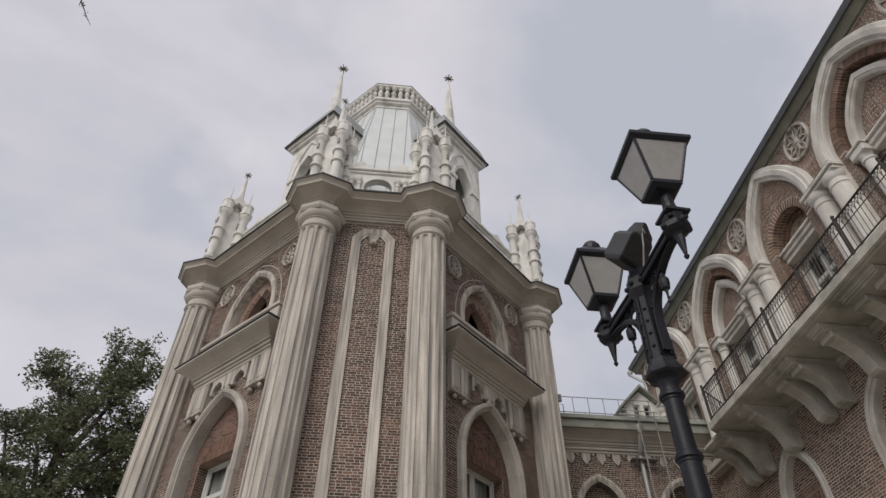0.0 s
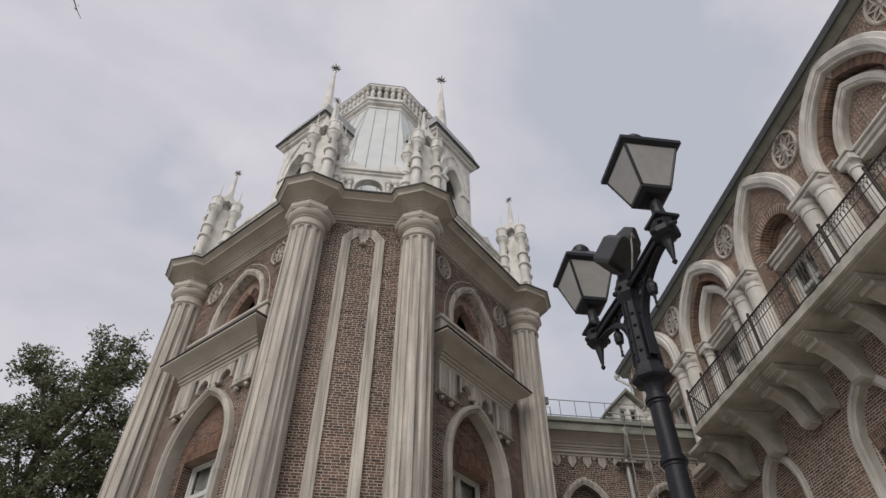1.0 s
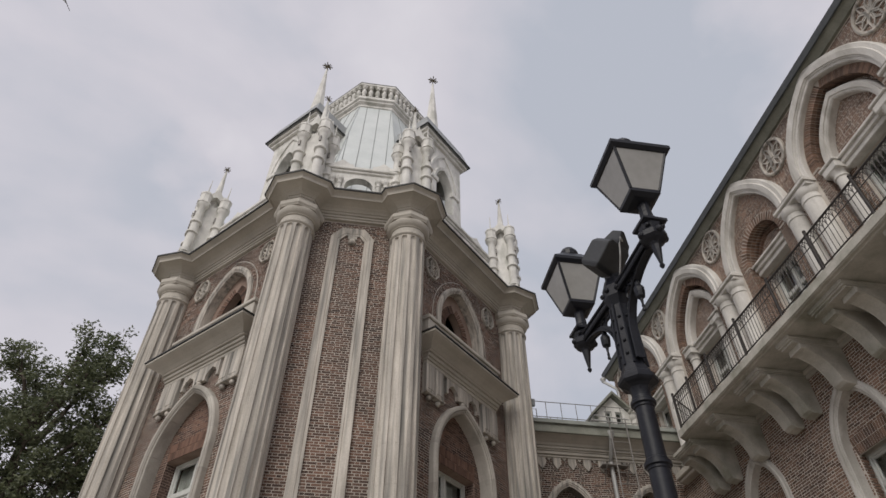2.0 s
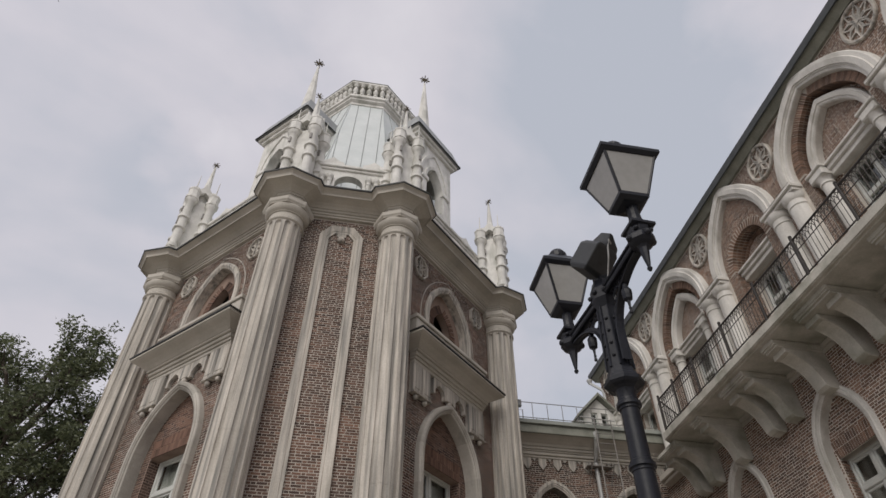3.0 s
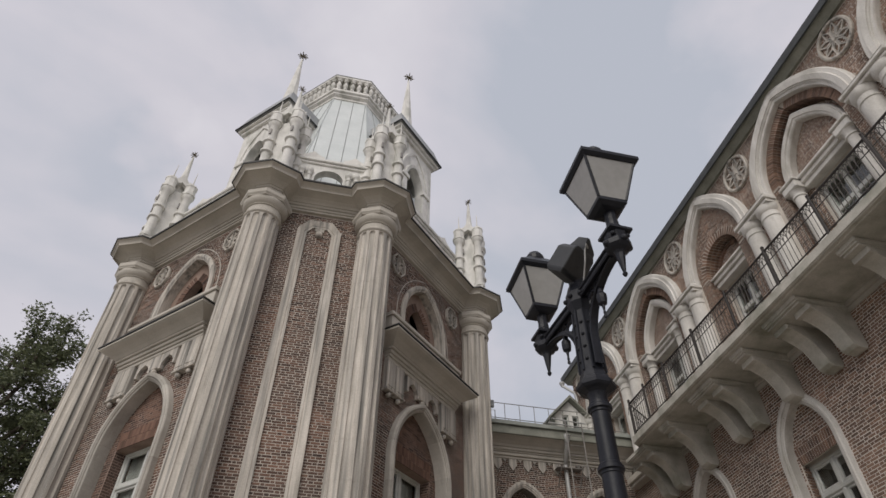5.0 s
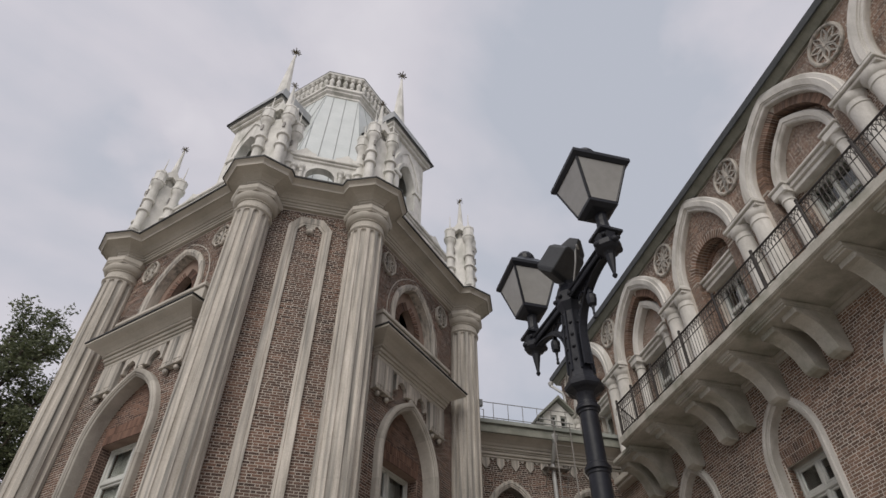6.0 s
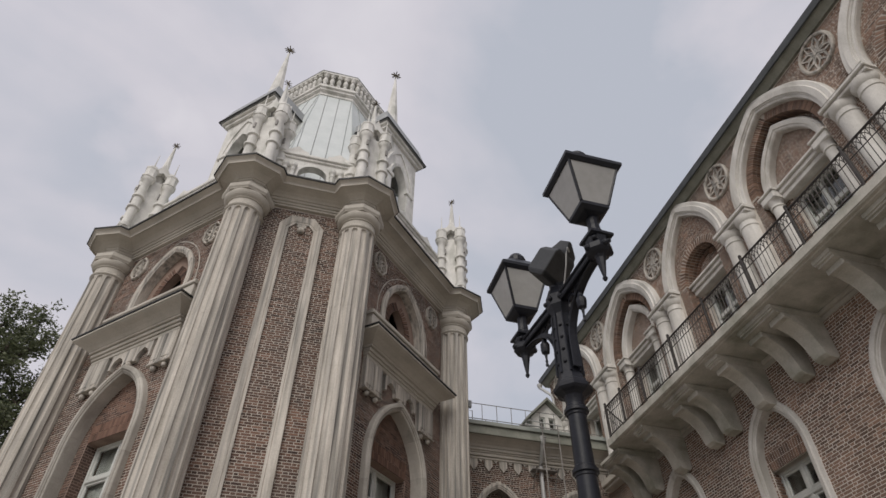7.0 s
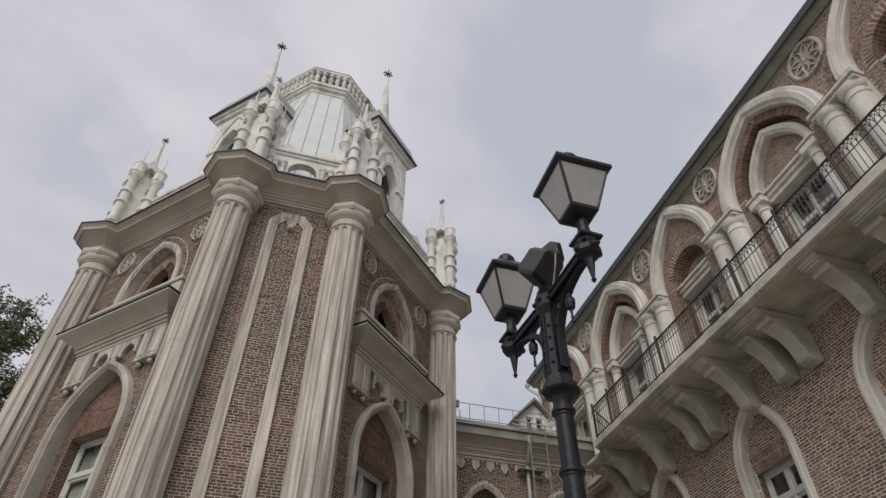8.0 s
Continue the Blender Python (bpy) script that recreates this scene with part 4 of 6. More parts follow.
def wing_walls():
    bm = bmesh.new()
    holes = [bay_arch(m, h, 0.02)[::-1] for m, h, _ in BAYS] + [low_window(m, 0.015)[::-1] for m in LOWS]
    wall(bm, WF, rect(WSTART, WEND, 0.0, EAVE + 0.2), holes, -0.4, 0.0)
    global WING_WALL
    w = WING_WALL = part("wall", bm, WINGMORTAR, WING, "brick facade of the wing")
    ups = [bay_arch(m, h, 0.34) for m, h, _ in BAYS]
    lows = [low_window(m, 0.2) for m in LOWS]

    def keep(u, z):
        if z > 9.9:
            return not any(inside(p, u, z) for p in ups)
        return not any(inside(p, u, z) for p in lows)
    brickwork(WF, 0.0, WEND, 0.11, EAVE, 0.0, keep, w, lambda u, z: 5.0 < u < 9.0 and 6.2 < z < 8.0, (), WINGBRICK)
    bm = bmesh.new()
    doors = [rect(m - 0.66, m + 0.66, DECK, 13.2) for m, h, big in BAYS]
    lowrect = [rect(m - 0.65, m + 0.65, 4.5, 7.65) for m in LOWS]
    wall(bm, WF, rect(WSTART, WEND, 0.0, EAVE + 0.2), doors + lowrect, -1.0, -0.4)
    back = part("recessed_wall", bm, WINGMORTAR, WING, "recessed brick wall inside the arches")
    ins = [bay_arch(m, h) for m, h, _ in BAYS]

    def keep2(u, z):
        return any(inside(p, u, z) for p in ins)
    cuts = [(m - 0.66, m + 0.66, DECK, 13.25) for m, h, big in BAYS]
    brickwork(WF, 0.0, WEND, 9.9, EAVE, -0.4, keep2, back, None, cuts, WINGBRICK)


wing_walls()


def wing_bay(m, half, big):
    # great archivolt
    bm = bmesh.new()
    path = [p for p in bay_arch(m, half) if p[1] >= SPRING + 0.1]
    path = [(path[0][0], SPRING)] + path + [(path[-1][0], SPRING)]
    sweep(bm, WF, path, [(-0.02, -0.06), (-0.02, 0.10), (-0.035, 0.14), (-0.10, 0.15), (-0.11, 0.18), (-0.14, 0.185), (-0.15, 0.22), (-0.29, 0.24), (-0.31, 0.20), (-0.41, 0.20), (-0.44, 0.16), (-0.45, 0.0), (-0.2, -0.06)])
    part("archivolt", bm, WHITEWASH, WING, "broad white moulded pointed arch")
    head = [p for p in bay_arch(m, half) if p[1] >= SPRING + 0.1]
    if big:
        # a brick order of bricks on edge, then a smaller white arch on small columns
        bm = bmesh.new()
        sweep(bm, WF, bay_arch(m, half), [(-0.03, -0.41), (-0.03, -0.012), (0.225, -0.012), (0.225, -0.41)])
        lining = part("brick_arch", bm, MORTAR, WING, "order of bricks on edge inside the great arch")
        if m > 0:
            ring_of_bricks(WF, head, -0.13, -0.004, -0.235, lining, WINGBRICK, m)
            ring_of_bricks(WF, head, -0.27, -0.142, -0.235, lining, WINGBRICK, m)
            ring_of_bricks(WF, head, -0.40, -0.282, -0.235, lining, WINGBRICK, m)
            for x0, turn in ((m + half - 0.225, -1), (m - half + 0.225, 1)):
                jamb = Face(WF.at(x0, 0, -0.012), -WF.n, WF.u * turn)
                brickwork(jamb, 0.0, 0.38, DECK, SPRING + 0.1, 0.0, lambda a, z: True, lining, None, (), WINGBRICK)
            for u0, u1 in ((m + half - 0.225, m + half), (m - half, m - half + 0.225)):
                brickwork(WF, u0, u1, DECK, SPRING + 0.1, -0.012, lambda a, z: True, lining, None, (), WINGBRICK)
        small = arch(m, 0.86, 13.50, 13.62, 14.94, 14, 0.14)
        bm = bmesh.new()
        sweep(bm, WF, small, [(0.0, -0.42), (0.0, -0.20), (-0.03, -0.16), (-0.08, -0.15), (-0.09, -0.12), (-0.19, -0.10), (-0.20, -0.13), (-0.24, -0.14), (-0.26, -0.18), (-0.26, -0.42)])
        part("inner_arch", bm, WHITEWASH, WING, "smaller white pointed arch within")
        for s in (-1, 1):
            bm = bmesh.new()
            c = WF.at(m + s * 0.95, 0, -0.16)
            lathe(bm, [(0.20, DECK), (0.20, DECK + 0.2), (0.16, DECK + 0.25), (0.15, 12.98), (0.18, 13.0), (0.18, 13.04), (0.15, 13.06), (0.155, 13.12), (0.21, 13.22)], (c.x, c.y), 18)
            part("small_column", bm, WHITEWASH, WING, "small white column beside the window", True)
            bm = bmesh.new()
            slab(bm, WF, m + s * 0.95 - 0.24, m + s * 0.95 + 0.24, 13.20, 13.42, -0.42, 0.06, 0.03)
            slab(bm, WF, m + s * 0.95 - 0.27, m + s * 0.95 + 0.27, 13.42, 13.50, -0.42, 0.10, 0.02)
            part("impost", bm, WHITEWASH, WING, "small white impost block")
    else:
        # a brick field with a round arch cut through it, and a second ring of bricks behind
        rnd = arch(m, 0.80, DECK, 13.52, 14.32, 14)
        bm = bmesh.new()
        wall(bm, WF, bay_arch(m, half, 0.01), [arch(m, 0.805, DECK + 0.01, 13.52, 14.325, 14)[::-1]], -0.398, -0.012)
        field = part("brick_field", bm, MORTAR, WING, "brick field round a recessed round arch")
        if m > 0:
            top = [p for p in rnd if p[1] >= 13.5]
            ring_of_bricks(WF, top, -0.13, -0.004, 0.235, field, WINGBRICK)
            ring_of_bricks(WF, top, -0.27, -0.142, 0.235, field, WINGBRICK)
            ring_of_bricks(WF, top, -0.39, -0.282, 0.235, field, WINGBRICK)
            outer, whole = arch(m, 1.045, DECK, 13.52, 14.565, 14), bay_arch(m, half)
            brickwork(WF, m - half, m + half, 13.5, 15.7, -0.012, lambda u, z: inside(whole, u, z) and not inside(outer, u, z), field, None, (), WINGBRICK)
            for u0, u1 in ((m - half, m - 0.80), (m + 0.80, m + half)):
                brickwork(WF, u0, u1, DECK, 13.5, -0.012, lambda u, z: True, field, None, (), WINGBRICK)
            for x0, turn in ((m + 0.80, -1), (m - 0.80, 1)):
                jamb = Face(WF.at(x0, 0, -0.012), -WF.n, WF.u * turn)
                brickwork(jamb, 0.0, 0.38, DECK, 13.5, 0.0, lambda a, z: True, field, None, (), WINGBRICK)
            ring_of_bricks(WF, [p for p in arch(m, 0.62, DECK, 13.52, 14.14, 12) if p[1] >= 13.5], -0.40, -0.34, 0.115, field, WINGBRICK)
    bm = bmesh.new()
    hw = 0.72 if big else 0.79
    for z0, z1, w in ((13.16, 13.30, -0.20), (13.30, 13.42, -0.13), (13.42, 13.50, -0.06)):
        slab(bm, WF, m - hw, m + hw, z0, z1, -0.42, w, 0.015)
    part("lintel", bm, WHITEWASH, WING, "white moulded lintel over the balcony window")
    window_unit(WF, m - 0.64, m + 0.64, DECK + 0.02, 13.15, -0.62, WING, (0.5,), (0.72,))


def wing_low(m):
    bm = bmesh.new()
    sweep(bm, WF, low_window(m), [(-0.012, -0.20), (-0.012, 0.0), (-0.20, 0.0), (-0.20, -0.02), (-0.03, -0.20)])
    ring = part("arch_surround", bm, WINGMORTAR, WING, "white stone surround of a lower pointed window")
    stones("stone", WF, low_window(m), [(0.0, -0.215), (0.0, 0.02), (-0.03, 0.03), (-0.035, 0.05), (-0.06, 0.055), (-0.066, 0.04), (-0.076, 0.04), (-0.082, 0.08), (-0.15, 0.09), (-0.17, 0.06), (-0.23, 0.05), (-0.24, 0.0), (-0.02, -0.215)], WHITEWASH, ring, 0.80)
    bm = bmesh.new()
    wall(bm, WF, low_window(m, 0.005), [rect(m - 0.65, m + 0.65, 4.5, 7.65)], -0.248, -0.20)
    tym = part("tympanum", bm, WINGMORTAR, WING, "brick panel in the head of the window arch")
    li = low_window(m)
    brickwork(WF, m - 0.76, m + 0.76, 4.4, 8.86, -0.20, lambda u, z: inside(li, u, z), tym, None, [(m - 0.68, m + 0.68, 0, 8.05)], WINGBRICK)
    for k in range(18):
        u = m - 0.65 + 1.30 * (k + 0.5) / 18
        lean = (u - m) * 0.10
        for z0, z1 in ((7.65, 7.85), (7.862, 8.04)):
            q0, q1 = lean * (z0 - 7.65) / 0.4, lean * (z1 - 7.65) / 0.4
            wedge("brick", WF, [(u - 0.030 + q0, z0), (u + 0.030 + q0, z0), (u + 0.032 + q1, z1), (u - 0.032 + q1, z1)], -0.21, -0.192, WINGBRICK, tym)
    jamb = Face(WF.at(m + 0.65, 0, -0.20), -WF.n, -WF.u)
    brickwork(jamb, 0.0, 0.18, 4.5, 7.65, 0.0, lambda a, z: True, tym, None, (), WINGBRICK)
    casement(WF, m - 0.655, m + 0.655, 4.6, 7.64, 6.98, -0.44, WING)


for bay in BAYS[1:]:
    wing_bay(*bay)
for low in LOWS[1:-1]:
    wing_low(low)


def wing_pair(y):
    bm = bmesh.new()
    for z0, z1, w, h in ((13.40, 13.50, 0.30, 0.64), (13.50, 13.60, 0.36, 0.68)):
        slab(bm, WF, y - h, y + h, z0, z1, -0.1, w, 0.02)
    a = [WF.at(y + s * 0.68, 13.60, w) for s, w in ((-1, 0.0), (1, 0.0), (1, 0.36), (-1, 0.36))]
    b = [WF.at(y + s * 0.62, 13.72, 0.0) for s in (-1, 1)]
    va, vb = [bm.verts.new(p) for p in a], [bm.verts.new(p) for p in b]
    for f in ((va[0], va[1], vb[1], vb[0]), (va[2], va[3], vb[0], vb[1]), (va[1], va[2], vb[1]), (va[3], va[0], vb[0])):
        bm.faces.new(f)
    part("impost", bm, WHITEWASH, WING, "white impost slab over a pair of columns")
    for s in (-1, 1):
        c = WF.at(y + s * 0.33, 0, 0.04)
        bm = bmesh.new()
        lathe(bm, [(0.31, DECK), (0.31, DECK + 0.2), (0.27, DECK + 0.3), (0.25, DECK + 0.36), (0.245, 13.0), (0.268, 13.02), (0.268, 13.07), (0.24, 13.09), (0.24, 13.2), (0.27, 13.23), (0.31, 13.32), (0.31, 13.41)], (c.x, c.y), 28)
        part("column", bm, WHITEWASH, WING, "smooth round white arcade column", True)


for y in PAIRS[1:]:
    wing_pair(y)
for a, b in zip(PAIRS, PAIRS[1:]):
    if b > 0:
        rosette(WF, b + 0.06, 15.36, 0.52, 0.0, WING, 24, 8, 1.12)


def wing_roof():
    bm = bmesh.new()
    pts = [(0.05, EAVE), (0.09, EAVE - 0.02), (0.28, EAVE + 0.19), (0.28, EAVE + 0.24), (-1.0, EAVE + 0.24), (-1.0, EAVE)]
    rings = [[bm.verts.new((WX - w, y, z)) for w, z in pts] for y in (WSTART, WEND + 0.3)]
    for i in range(len(pts)):
        j = (i + 1) % len(pts)
        bm.faces.new((rings[0][i], rings[0][j], rings[1][j], rings[1][i]))
    bm.faces.new(rings[0])
    bm.faces.new(rings[1])
    part("eave", bm, SHEET, WING, "greenish painted sloping eave board")
    bm = bmesh.new()
    z = EAVE + 0.244
    pts = [(WX - 0.34, z - 0.12), (WX - 0.37, z + 0.08), (WX + 4, z + 2.4), (WX + 8.5, z), (WX + 8.5, z - 0.1), (WX - 0.29, z), (WX - 0.29, z - 0.12)]
    rings = [[bm.verts.new((x, y, zz)) for x, zz in pts] for y in (WSTART, WEND + 0.35)]
    for i in range(len(pts)):
        j = (i + 1) % len(pts)
        bm.faces.new((rings[0][i], rings[0][j], rings[1][j], rings[1][i]))
    bm.faces.new(rings[0])
    bm.faces.new(rings[1])
    part("roof", bm, ROOFEDGE, WING, "dark green sheet-metal roof")
    bm = bmesh.new()
    box(bm, WX + 1.0, WX + 8, WEND - 0.4, WEND, 0.0, EAVE + 0.1)
    box(bm, WX + 1.0, WX + 8, WSTART, WSTART + 0.4, 0.0, EAVE + 0.1)
    part("end_wall", bm, WINGMORTAR, WING, "end wall of the wing")
    bm = bmesh.new()
    box(bm, WX + 8.0, WX + 8.4, WSTART, WEND, 0.0, EAVE + 0.1)
    part("rear_wall", bm, WINGMORTAR, WING, "plain rear wall of the wing")
    bm = bmesh.new()
    box(bm, WX + 2.6, WX + 2.8, WSTART, WEND - 0.5, 0.0, EAVE)
    box(bm, WX + 1.02, WX + 2.58, WSTART, WEND - 0.5, DECK - 0.3, DECK - 0.1)
    part("inner_wall", bm, ROOM, WING, "dim plaster of the rooms inside")


wing_roof()


def ledge():
    bm = bmesh.new()
    slab(bm, WF, BWALL + 0.02, 18.2, 9.80, 9.90, 0.0, 0.28, 0.02)
    slab(bm, WF, BWALL + 0.02, 18.2, 9.90, DECK, 0.0, 0.36, 0.02)
    part("ledge", bm, SMOOTH, WING, "stone ledge under the last pair of columns")


# balcony
BX0, BEND, BWALL = 9.09, 15.35, 16.45
BALCONY = thing("balcony", (BX0 + 0.7, 9, 9.7), "long white balcony on stone brackets with a wrought-iron railing", "balcony")


ledge()


def balcony():
    bm = bmesh.new()
    rings = []
    for z, inset in ((9.84, 0.12), (9.862, 0.10), (9.866, 0.03), (9.885, 0.02), (9.89, 0.0), (10.08, 0.0), (10.11, 0.04)):
        rings.append([bm.verts.new((x, y, z)) for x, y in ((BX0 + inset, WSTART), (WX, WSTART), (WX, BWALL - inset), (BX0 + inset, BEND - inset))])
    for a, b in zip(rings, rings[1:]):
        for i in range(4):
            bm.faces.new((a[i], a[(i + 1) % 4], b[(i + 1) % 4], b[i]))
    bm.faces.new(rings[0])
    bm.faces.new(rings[-1])
    part("slab", bm, ALGAE, BALCONY, "pale balcony slab with greenish stains below")
    rail = BX0 + 0.08
    turn, foot = Vector((rail, BEND - 0.10, 0)), Vector((WX - 0.1, BWALL - 0.18, 0))
    for name, z, r in (("handrail", 11.12, 0.026), ("bottom_rail", 10.2, 0.018), ("middle_rail", 10.82, 0.012)):
        bm = bmesh.new()
        tube(bm, [(rail, WSTART, z), (turn.x, turn.y, z), (foot.x, foot.y, z)], r)
        part(name, bm, RUST, BALCONY, "dark iron rail")
    bm = bmesh.new()
    tube(bm, [(0, 0, 0), (0, 0, 0.92)], 0.010, 4)
    bar = part("baluster", bm, RUST, BALCONY, "", False, Matrix.Translation((rail, 0.0, 10.2)))
    bm = bmesh.new()
    box(bm, -0.028, 0.028, -0.028, 0.028, 0, 1.10, 0.008)
    ball(bm, (0, 0, 1.13), 0.042)
    post = part("post", bm, RUST, BALCONY, "iron railing post", False, Matrix.Translation((rail, -0.1, 10.1)))
    bm = bmesh.new()
    tube(bm, [(0, 0.22 * math.cos(a), 0.22 * math.sin(a) * 1.3) for a in np.linspace(0, math.pi, 11)], 0.009, 4)
    loop = part("loop", bm, RUST, BALCONY, "", False, Matrix.Translation((rail, 0.2, 10.83)))
    y = 0.11
    while y < BEND - 0.1:
        put("baluster", bar.data, RUST, BALCONY, "", Matrix.Translation((rail, y, 10.2)))
        put("loop", loop.data, RUST, BALCONY, "", Matrix.Translation((rail, y, 10.83)))
        y += 0.11
    n = int((foot - turn).length / 0.11)
    for k in range(1, n):
        p = turn.lerp(foot, k / n)
        put("baluster", bar.data, RUST, BALCONY, "", Matrix.Translation((p.x, p.y, 10.2)))
    for y in (1.9, 3.5, 5.1, 6.7, 8.3, 9.9, 11.5, 13.1, 14.3, turn.y):
        put("post", post.data, RUST, BALCONY, "", Matrix.Translation((rail, y, 10.1)))


balcony()


def corbel(y, parent, double=False):
    """A stone bracket: a quarter-curve from the wall up to the slab, under a header block."""
    side = [(0.0, 8.80), (0.06, 8.72), (0.28, 8.74), (0.36, 8.80), (0.40, 8.95), (0.45, 9.12), (0.53, 9.26), (0.64, 9.38), (0.78, 9.47), (0.93, 9.53), (0.93, 9.668), (0.0, 9.668)]
    h = 0.57 if double else 0.24
    bm = bmesh.new()
    box(bm, WX - 1.30, WX, y - h, y + h, 9.75, 9.842, 0.02)
    box(bm, WX - 1.27, WX, y - h + 0.015, y + h - 0.015, 9.71, 9.75, 0.015)
    box(bm, WX - 1.22, WX, y - h + 0.03, y + h - 0.03, 9.665, 9.71, 0.015)
    ob = part("corbel", bm, ALGAE, parent, "white stone bracket under the balcony" if not double else "double white stone bracket under the balcony")
    for o in ((-0.36, 0.36) if double else (0,)):
        bm = bmesh.new()
        rings = [[bm.verts.new((WX - w, y + o + k * (0.17 + 0.025 * w), z)) for w, z in side] for k in (-1, 1)]
        for i in range(len(side)):
            j = (i + 1) % len(side)
            bm.faces.new((rings[0][i], rings[0][j], rings[1][j], rings[1][i]))
        bm.faces.new(rings[0])
        bm.faces.new(rings[1])
        bmesh.ops.bevel(bm, geom=list(bm.edges), offset=0.012, segments=1, affect="EDGES")
        part("scroll", bm, ALGAE, ob, "curved stone scroll")
        bm = bmesh.new()
        box(bm, WX - 1.06, WX - 0.86, y + o - 0.212, y + o + 0.212, 9.535, 9.664, 0.025)
        part("cap_block", bm, ALGAE, ob)


for yy, dbl in ((0.05, False), (1.7, True), (3.35, False), (4.98, True), (6.65, False), (8.78, True), (10.41, False), (12.08, True), (14.0, False), (15.78, True)):
    corbel(yy, BALCONY, dbl)


def balcony_strip():
    bm = bmesh.new()
    slab(bm, WF, WSTART, BWALL - 0.15, 9.63, 9.73, 0.0, 0.05, 0.01)
    slab(bm, WF, WSTART, BWALL - 0.15, 9.73, 9.838, 0.0, 0.10, 0.015)
    part("wall_strip", bm, SMOOTH, BALCONY, "white stone string course below the slab")


balcony_strip()

# ---- low link building between tower and wing ----
LY = 18.5
LINK = thing("link_building", (7.5, LY + 2, 0), "low red-brick link building with a stone frieze of pointed drops", "building")
LF = Face((0, LY, 0), (1, 0, 0), (0, -1, 0))


def link():
    x0, x1 = 4.4, WX + 0.1
    bm = bmesh.new()
    ops = [arch(x, 0.62, 3.0, 8.75, 9.61, 10) for x in (6.75, 9.4)]
    wall(bm, LF, rect(x0, x1, 0.0, 11.2), [o[::-1] for o in ops], -0.5, 0.0)
    w = part("wall", bm, MORTAR, LINK, "brick wall of the link building")
    outs = [arch(x, 0.80, 3.0, 8.75, 9.86, 10) for x in (6.75, 9.4)]
    brickwork(LF, x0, x1, 0.04, 10.53, 0.0, lambda u, z: not any(inside(o, u, z) for o in outs), w, lambda u, z: 8.6 < z)
    for o in ops:
        bm = bmesh.new()
        sweep(bm, LF, o, [(0.0, -0.4), (0.0, 0.03), (-0.04, 0.035), (-0.045, 0.065), (-0.09, 0.07), (-0.095, 0.095), (-0.17, 0.10), (-0.19, 0.07), (-0.205, 0.0), (-0.02, -0.4)])
        part("arch_surround", bm, STONE, LINK, "white stone pointed arch surround")
    bm = bmesh.new()
    wall(bm, LF, rect(x0 + 0.2, x1 - 0.2, 0.0, 10.2), [], -0.62, -0.36)
    back = part("recessed_wall", bm, MORTAR, LINK, "brick infill set back in the arches")
    brickwork(LF, x0 + 1.4, x1 - 0.3, 0.04, 9.8, -0.36, lambda u, z: any(inside(o, u, z) for o in ops), back)
    bm = bmesh.new()
    rings = [[bm.verts.new(LF.at(u, z, q)) for u, q in ((x0, 0), (x0, wq), (x1, wq), (x1, 0))] for z, wq in ((10.83, 0.27), (10.90, 0.31), (10.97, 0.41), (11.03, 0.53), (11.065, 0.64))]
    for a, b in zip(rings, rings[1:]):
        for i in range(4):
            bm.faces.new((a[i], a[(i + 1) % 4], b[(i + 1) % 4], b[i]))
    bm.faces.new(rings[0])
    bm.faces.new(rings[-1])
    cor = part("cornice", bm, SMOOTH, LINK, "deep white coved cornice")
    for z0, z1, w1 in ((10.51, 10.59, 0.09), (10.59, 10.69, 0.15), (10.69, 10.74, 0.19), (10.74, 10.83, 0.24)):
        bm = bmesh.new()
        slab(bm, LF, x0, x1, z0, z1, 0.0, w1, 0.015)
        part("course", bm, SMOOTH, cor)
    bm = bmesh.new()
    slab(bm, LF, x0, x1, 11.067, 11.355, 0.0, 0.70, 0.015)
    part("eave", bm, SHEET, LINK, "grey-green sheet-metal eave")
    x = 4.904
    while x < x1 - 0.2:
        bm = bmesh.new()
        wall(bm, LF, [(x - 0.132, 10.52), (x - 0.132, 10.30), (x, 10.12), (x + 0.132, 10.30), (x + 0.132, 10.52)], [], 0.0, 0.06)
        part("drop", bm, STONE, LINK, "pointed stone drop")
        bm = bmesh.new()
        wall(bm, LF, [(x + 0.17, 10.52), (x + 0.254, 10.41), (x + 0.338, 10.52)], [], 0.0, 0.05)
        part("drop", bm, STONE, LINK, "small pointed stone drop")
        x += 0.508
    bm = bmesh.new()
    pts = [(-0.78, 11.364), (-0.80, 11.48), (3.2, 12.4), (6.0, 12.4), (6.0, 11.364)]
    a = [bm.verts.new((x0, LY + y, z)) for y, z in pts]
    b = [bm.verts.new((x1, LY + y, z)) for y, z in pts]
    for i in range(5):
        bm.faces.new((a[i], a[(i + 1) % 5], b[(i + 1) % 5], b[i]))
    bm.faces.new(a)
    bm.faces.new(b)
    back = bmesh.new()
    box(back, x0, x1, LY + 5.6, LY + 6.0, 0.0, 11.36)
    part("rear_wall", back, MORTAR, LINK, "plain rear wall of the link building")
    part("roof", bm, LINKROOF, LINK, "grey-green sheet-metal roof")
    for z, r in ((12.34, 0.014), (11.78, 0.014)):
        bm = bmesh.new()
        tube(bm, [(x0 + 0.6, LY - 0.35, z), (x1, LY - 0.35, z)], r, 5)
        part("snow_guard_rail", bm, WORNPIPE, LINK, "thin metal roof rail")
    x = 4.596
    while x < x1:
        bm = bmesh.new()
        tube(bm, [(x, LY - 0.35, 11.5), (x, LY - 0.35, 12.34)], 0.012, 5)
        part("rail_post", bm, WORNPIPE, LINK)
        x += 0.527
    bm = bmesh.new()
    tube(bm, [(5.58, LY - 0.36, 11.5), (5.58, LY - 0.36, 12.04), (5.82, LY - 0.36, 12.04), (5.82, LY - 0.36, 11.5)], 0.016, 5)
